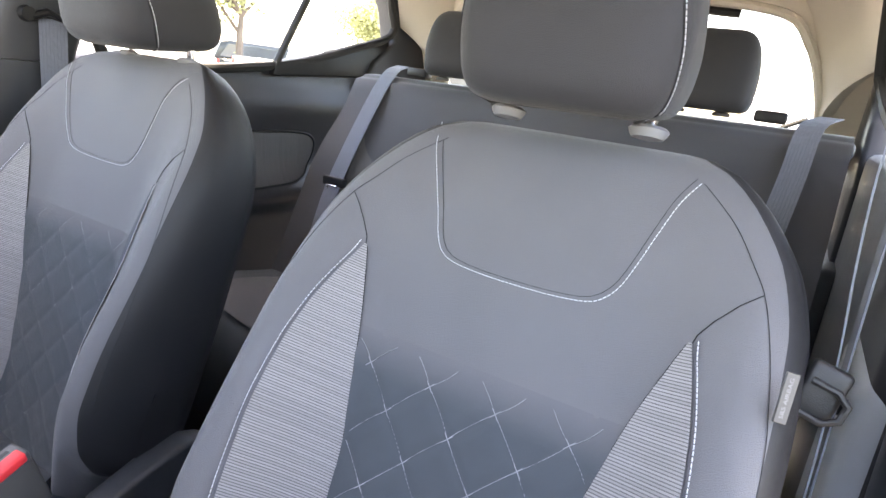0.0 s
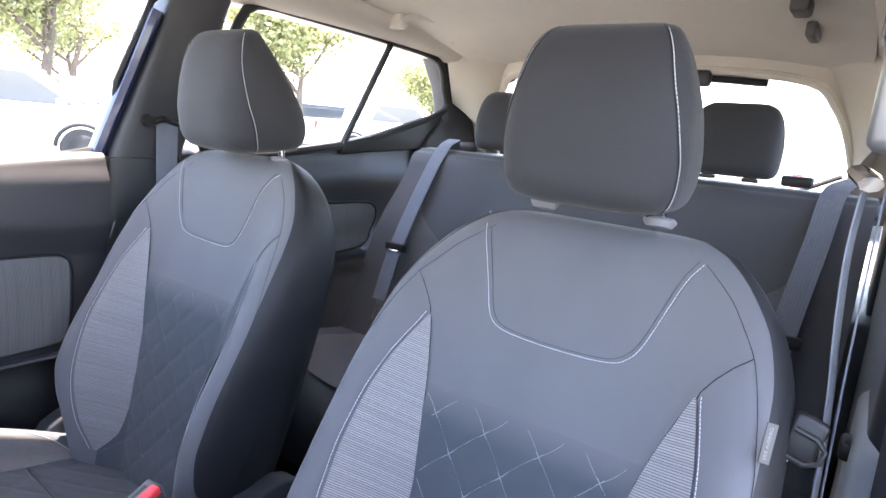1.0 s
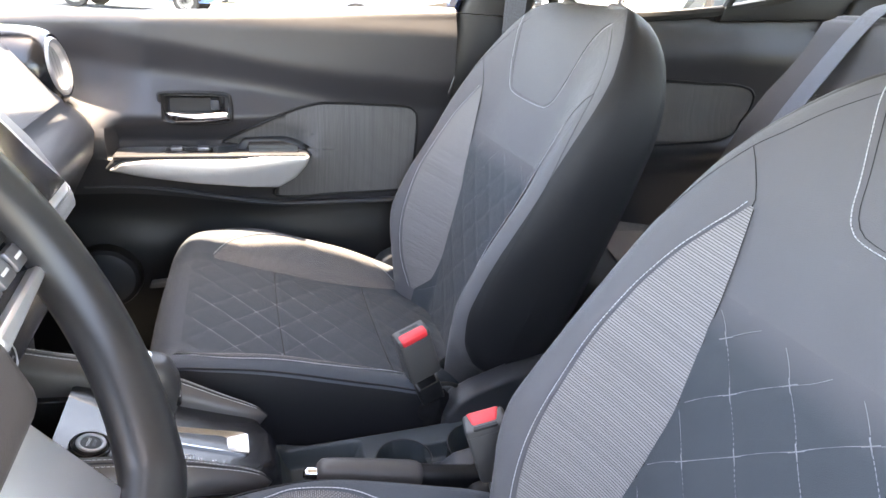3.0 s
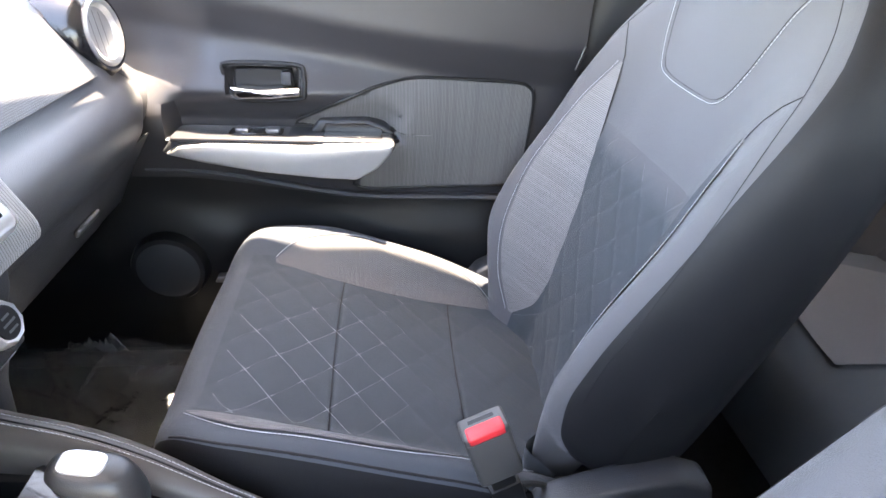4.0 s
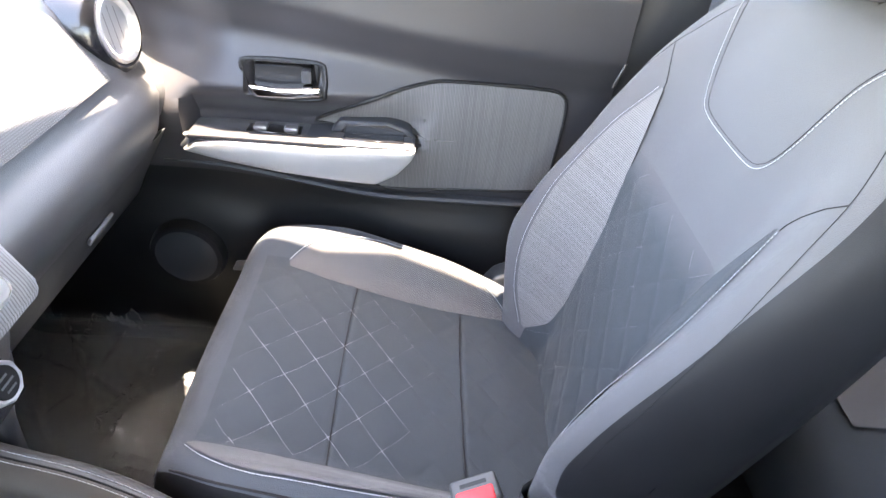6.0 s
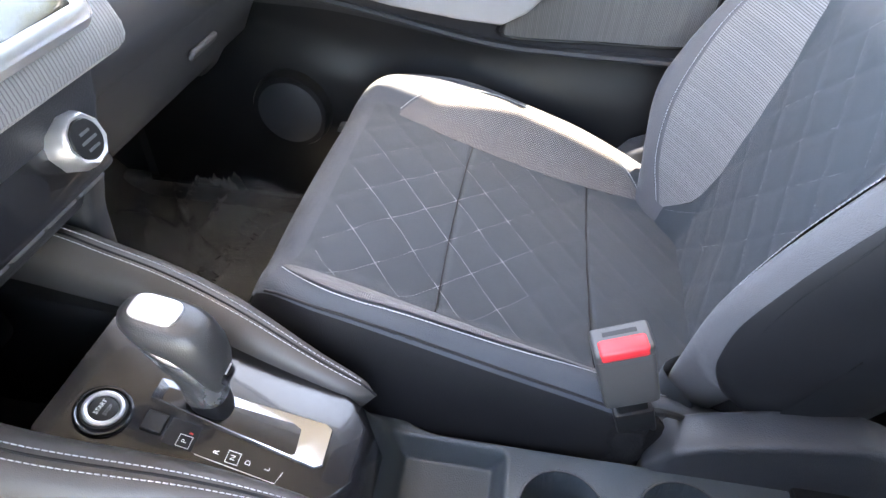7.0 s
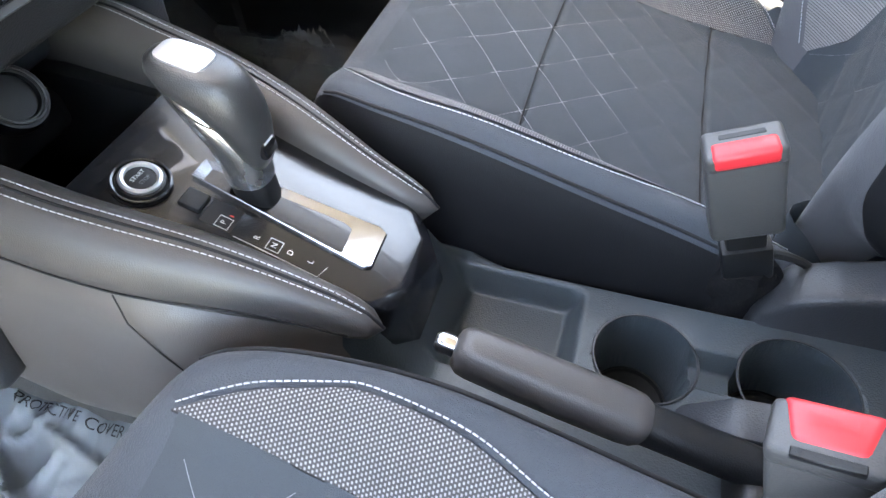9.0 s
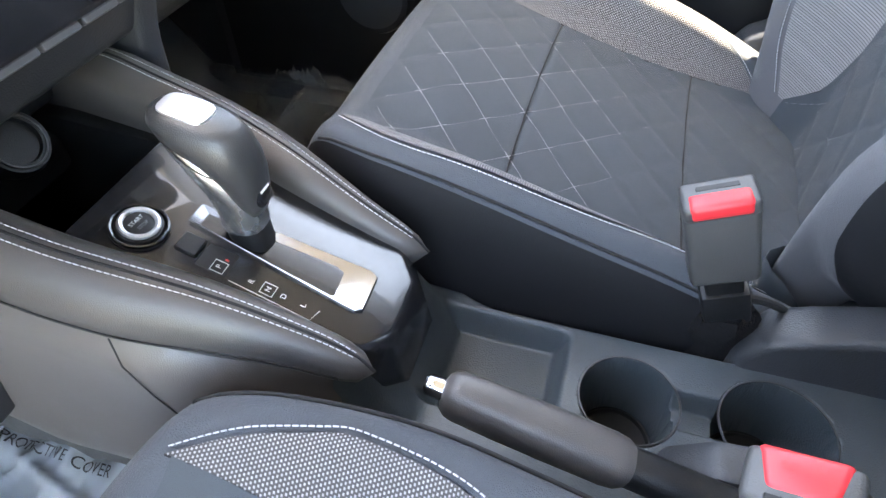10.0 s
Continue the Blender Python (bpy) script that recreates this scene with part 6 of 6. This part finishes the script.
film("floor_film", -0.66, -0.13, -0.88, 0.02, 4.0, "clear crumpled protective film with dark printing on the passenger floor",
     [(-0.470, -0.372, -8, "DEALER MUST REMOVE"), (-0.474, -0.396, -8, "PROTECTIVE COVER"), (-0.352, -0.285, 84, "DEALER MUST REMOVE"), (-0.328, -0.290, 84, "PROTECTIVE COVER"), (-0.555, -0.300, -20, "REMOVE"), (-0.60, -0.52, -15, "DEALER MUST")],
     [(-0.66, -0.57, -0.50, -0.47, 0.030), (-0.53, -0.50, -0.46, -0.36, 0.018), (-0.57, -0.49, -0.42, -0.42, 0.022), (-0.62, -0.30, -0.55, -0.40, 0.025), (-0.66, -0.44, -0.58, -0.36, 0.035), (-0.45, -0.62, -0.40, -0.50, 0.02), (-0.64, -0.50, -0.60, -0.38, 0.045), (-0.62, -0.42, -0.54, -0.46, 0.030), (-0.60, -0.58, -0.44, -0.52, 0.020), (-0.56, -0.62, -0.50, -0.44, 0.024), (-0.48, -0.56, -0.36, -0.46, 0.014)], FILM)
film("floor_film", 0.095, 0.62, -0.80, 0.0, 9.0, "clear crumpled protective film with dark printing on the driver floor",
     [(0.110, -0.372, 89, "PROTECTIVE COVER"), (0.30, -0.30, 100, "DEALER MUST REMOVE")],
     [(0.10, -0.55, 0.24, -0.30, 0.03), (0.16, -0.60, 0.30, -0.38, 0.02), (0.12, -0.42, 0.16, -0.25, 0.012)], FILM_MILKY)


# ---- outside: lot, parked cars, trees ----
ground = thing("ground", (0, 0, 0), "sunlit grey asphalt parking lot", "ground", kind="structure")
v, f, uv = sheet(lambda x, y: Vector((x, y, 0.0)), span(-400, 400, 9), span(-400, 400, 9))
link("asphalt", data("asphalt", v, f, ASPHALT), ground)

PAINTS = {"white": mat("white_car_paint", (0.80, 0.80, 0.80), 0.25, vary=0.03, coat=0.6), "silver": mat("silver_car_paint", (0.45, 0.46, 0.48), 0.3, metal=0.5, vary=0.03, coat=0.6),
          "blue": mat("blue_car_paint", (0.05, 0.14, 0.33), 0.25, vary=0.03, coat=0.6), "dark": mat("dark_car_paint", (0.03, 0.035, 0.04), 0.25, vary=0.03, coat=0.6), "red": mat("red_lamp", (0.6, 0.03, 0.02), 0.3, vary=0)}
CAR_GLASS = mat("dark_car_glass", (0.10, 0.11, 0.12), 0.06, vary=0, coat=0.5)
TYRE = mat("tyre_rubber", (0.03, 0.03, 0.03), 0.85, vary=0.2)


def parked_car(x, y, heading, kind, paint, label):
    """A parked vehicle, its nose along +x before turning."""
    L, H, Wd = {"suv": (4.6, 1.70, 0.92), "truck": (5.7, 1.90, 1.0), "sedan": (4.7, 1.45, 0.90)}[kind]
    car = thing("parked_car", (0, 0, 0), label, "car", "parked cars")
    hood = {"suv": 1.02, "truck": 1.22, "sedan": 0.92}[kind]
    roof0, roof1 = {"suv": (0.62, -2.15), "truck": (0.75, -0.9), "sedan": (0.45, -1.0)}[kind]
    tail = {"suv": 1.05, "truck": 1.20, "sedan": 1.02}[kind]
    n = 30
    secs = []
    for k in range(n + 1):
        px = L / 2 - L * k / n
        nose = smooth(L / 2, L / 2 - 0.35, px) * smooth(-L / 2, -L / 2 + 0.22, px)
        top = hood - 0.10 * smooth(L / 2 - 1.0, L / 2, px) if px > 0 else tail
        w = Wd * (0.86 + 0.14 * nose)
        lo_ = 0.30 + 0.12 * (1 - nose)
        ring = [(-w * 0.9, lo_), (-w, lo_ + 0.18), (-w, 0.75), (-w * 0.97, top - 0.08), (-w * 0.88, top), (w * 0.88, top), (w * 0.97, top - 0.08), (w, 0.75), (w, lo_ + 0.18), (w * 0.9, lo_)]
        secs.append([Vector((px, a, b)) for a, b in ring])
    body = solid("body", rings(secs), PAINTS[paint], car, angle=35)
    cab = [(roof0 + 0.95, hood - 0.02), (roof0, H - 0.03), (roof0 - 0.35, H), (roof1 + 0.3, H), (roof1, H - 0.06), (roof1 - 0.25 if kind != "sedan" else roof1 - 0.8, tail - 0.02)]
    part("cabin", prism([(a, b) for a, b in cab], "y", -Wd * 0.80, Wd * 0.80, 0.05, 3), PAINTS[paint], car)
    win = [(roof0 + 0.70, hood + 0.04), (roof0 - 0.03, H - 0.12), (roof1 + 0.25, H - 0.12), (roof1 - 0.05, tail + 0.06)]
    for s in (-1, 1):
        part("side_window", prism(win, "y", s * Wd * 0.80 - 0.01, s * Wd * 0.80 + 0.012, 0.01, 1), CAR_GLASS, car, "dark side glass")
    ws = [(roof0 + 0.90, hood + 0.02), (roof0 + 0.05, H - 0.09), (roof0 + 0.075, H - 0.075), (roof0 + 0.95, hood + 0.04)]
    part("windscreen", prism(ws, "y", -Wd * 0.72, Wd * 0.72, 0.005, 1), CAR_GLASS, car, "dark windscreen")
    part("grille", block((L / 2 - 0.06, -0.55, 0.62), (L / 2 + 0.015, 0.55, hood - 0.20), 0.03, 2), BLACK, body, "dark grille")
    for k in range(3):
        z = 0.68 + k * (hood - 0.30 - 0.62) / 3
        part("grille_bar", block((L / 2 + 0.005, -0.52, z), (L / 2 + 0.03, 0.52, z + 0.035), 0.008, 1), CHROME, body)
    for s in (-1, 1):
        part("headlight", block((L / 2 - 0.16, s * 0.74 - 0.14, hood - 0.32), (L / 2 - 0.02, s * 0.74 + 0.14, hood - 0.17), 0.03, 2), CAR_GLASS, body, "dark headlamp")
        part("tail_light", block((-L / 2 - 0.01, s * 0.76 - 0.09, tail - 0.30), (-L / 2 + 0.08, s * 0.76 + 0.09, tail - 0.05), 0.02, 2), PAINTS["red"], body, "red tail lamp")
        part("mirror", block((roof0 + 0.45, s * (Wd + 0.08) - 0.10, hood + 0.0), (roof0 + 0.60, s * (Wd + 0.08) + 0.10, hood + 0.16), 0.04, 2), PAINTS[paint], body)
        for px in (L * 0.31, -L * 0.29):
            r = {"suv": 0.35, "truck": 0.40, "sedan": 0.33}[kind]
            m = Matrix.Translation((px, s * (Wd - 0.10), r)) @ Matrix.Rotation(radians(-90 * s), 4, "X")
            whl = solid("wheel", lathe([(r * 0.6, -0.1), (r * 0.97, -0.1), (r, -0.06), (r, 0.08), (r * 0.95, 0.115), (r * 0.66, 0.12)], m, 28), TYRE, car, "black tyre")
            solid("wheel_rim", lathe([(r * 0.66, 0.12), (r * 0.62, 0.09), (r * 0.2, 0.10), (0.001, 0.105)], m, 20), SILVER, whl, "silver rim")
            solid("wheel_arch", tube([(px + (r + 0.06) * math.cos(a), s * (Wd + 0.001), r + (r + 0.06) * math.sin(a)) for a in span(0.05, math.pi - 0.05, 16)], 0.035, 6), BLACK, body)
    car.matrix_basis = pose(x, y, 0, 0, 0, heading)
    return car


parked_car(-12.2, 3.9, 60, "suv", "white", "white parked sport utility car on the lot")
parked_car(-18.4, 3.3, -41, "truck", "white", "white parked pickup with a chrome grille")
parked_car(-19.5, -2.6, 80, "sedan", "blue", "blue parked saloon car")
parked_car(-27, -2.0, 95, "suv", "dark", "dark parked sport utility car with red tail lamps")
parked_car(-24, 9.5, 20, "truck", "silver", "silver parked pickup facing the cabin")
parked_car(-27, 14.5, 88, "sedan", "white", "white parked saloon car")
parked_car(-17.8, 17.3, 60, "suv", "dark", "dark parked sport utility car with a tall roof")
parked_car(-13.2, 15.2, 75, "truck", "white", "white parked pickup behind the car")
parked_car(-21, 26, 70, "sedan", "silver", "silver parked saloon car")
parked_car(-15, 26, 80, "suv", "white", "white parked sport utility car")
parked_car(-9.5, 27, 85, "suv", "white", "white parked sport utility car")
parked_car(3.2, 7.5, 95, "sedan", "white", "white parked saloon car behind the tailgate")
parked_car(6.3, 9.0, 92, "suv", "silver", "silver parked sport utility car")
parked_car(0.2, 14.5, 90, "suv", "white", "white parked sport utility car")

BARK = mat("grey_bark", (0.13, 0.10, 0.08), 0.95, grain=0.8, grain_scale=40, vary=0.3, vary_scale=6)
LEAF = bpy.data.materials.new("tree_leaf")
LEAF.use_nodes = True
lb = LEAF.node_tree.nodes["Principled BSDF"]
lg = LEAF.node_tree.nodes.new("ShaderNodeNewGeometry")
lr = LEAF.node_tree.nodes.new("ShaderNodeValToRGB")
lr.color_ramp.elements[0].color, lr.color_ramp.elements[1].color = (0.17, 0.19, 0.08, 1), (0.38, 0.39, 0.20, 1)
LEAF.node_tree.links.new(lg.outputs["Random Per Island"], lr.inputs[0])
LEAF.node_tree.links.new(lr.outputs[0], lb.inputs["Base Color"])
lb.inputs["Roughness"].default_value = 0.6
lt = LEAF.node_tree.nodes.new("ShaderNodeBsdfTranslucent")
LEAF.node_tree.links.new(lr.outputs[0], lt.inputs["Color"])
lm = LEAF.node_tree.nodes.new("ShaderNodeMixShader")
lm.inputs[0].default_value = 0.4
LEAF.node_tree.links.new(lb.outputs[0], lm.inputs[1])
LEAF.node_tree.links.new(lt.outputs[0], lm.inputs[2])
LEAF.node_tree.links.new(lm.outputs[0], LEAF.node_tree.nodes["Material Output"].inputs["Surface"])


def tree(x, y, height, spread, seed, label, leaves=5200):
    """A forked trunk and a ragged crown of single leaves."""
    rnd = random.Random(seed)
    t = thing("tree", (0, 0, 0), label, "tree", "trees on the lot")
    pieces, tips = [], []

    def limb(p, d, ln, r, level):
        pts = [p]
        for _ in range(5):
            d = (d + Vector((rnd.uniform(-1, 1), rnd.uniform(-1, 1), rnd.uniform(-0.3, 0.6))) * 0.16).normalized()
            pts.append(pts[-1] + d * ln / 5)
        pieces.append(tube(pts, [r * (1 - 0.55 * i / 5) for i in range(6)], 7))
        if level < 3:
            for _ in range(4 if level else 6):
                q = pts[rnd.randint(2, 5)]
                nd = (d * 0.5 + Vector((rnd.uniform(-1, 1), rnd.uniform(-1, 1), rnd.uniform(-0.1, 0.7)))).normalized()
                limb(q, nd, ln * rnd.uniform(0.5, 0.75), r * 0.45, level + 1)
        if level >= 1:
            tips.extend(pts[2:])
    limb(Vector((0, 0, 0)), Vector((0, 0, 1)), height * 0.45, height * 0.022, 0)
    solid("trunk", join(pieces), BARK, t, "grey trunk and limbs")
    v, f = [], []
    for _ in range(leaves * 2):
        c = rnd.choice(tips) + Vector((rnd.gauss(0, 1), rnd.gauss(0, 1), rnd.gauss(0, 0.7))) * spread * 0.13
        a = Vector((rnd.uniform(-1, 1), rnd.uniform(-1, 1), rnd.uniform(-1, 1))).normalized()
        b = a.orthogonal().normalized()
        s = rnd.uniform(0.05, 0.12)
        k = len(v)
        v += [c - a * s, c - b * s * 0.5, c + a * s, c + b * s * 0.5]
        f.append((k, k + 1, k + 2, k + 3))
    link("crown", data("crown", v, f, LEAF, soft=False), t, "sunlit yellow-green leaves")
    t.matrix_basis = pose(x, y, 0)
    return t


tree(-19.5, 7.4, 9.0, 4.5, 1, "leafy yellow-green tree among the parked cars", 9000)
tree(-22.0, 1.5, 9.0, 4.5, 2, "leafy yellow-green tree among the parked cars", 8000)
tree(-15.5, 13.6, 7.0, 3.6, 3, "leafy yellow-green tree among the parked cars", 7000)
tree(-20, 27.5, 7.0, 4.0, 4, "leafy yellow-green tree among the parked cars", 5000)
tree(-34, 14, 10.0, 5.0, 5, "leafy yellow-green tree at the edge of the lot", 6000)
tree(-34, 4, 10.0, 5.0, 6, "leafy yellow-green tree at the edge of the lot", 6000)
tree(6, 30, 9.0, 5.0, 7, "leafy green tree behind the tailgate", 6000)
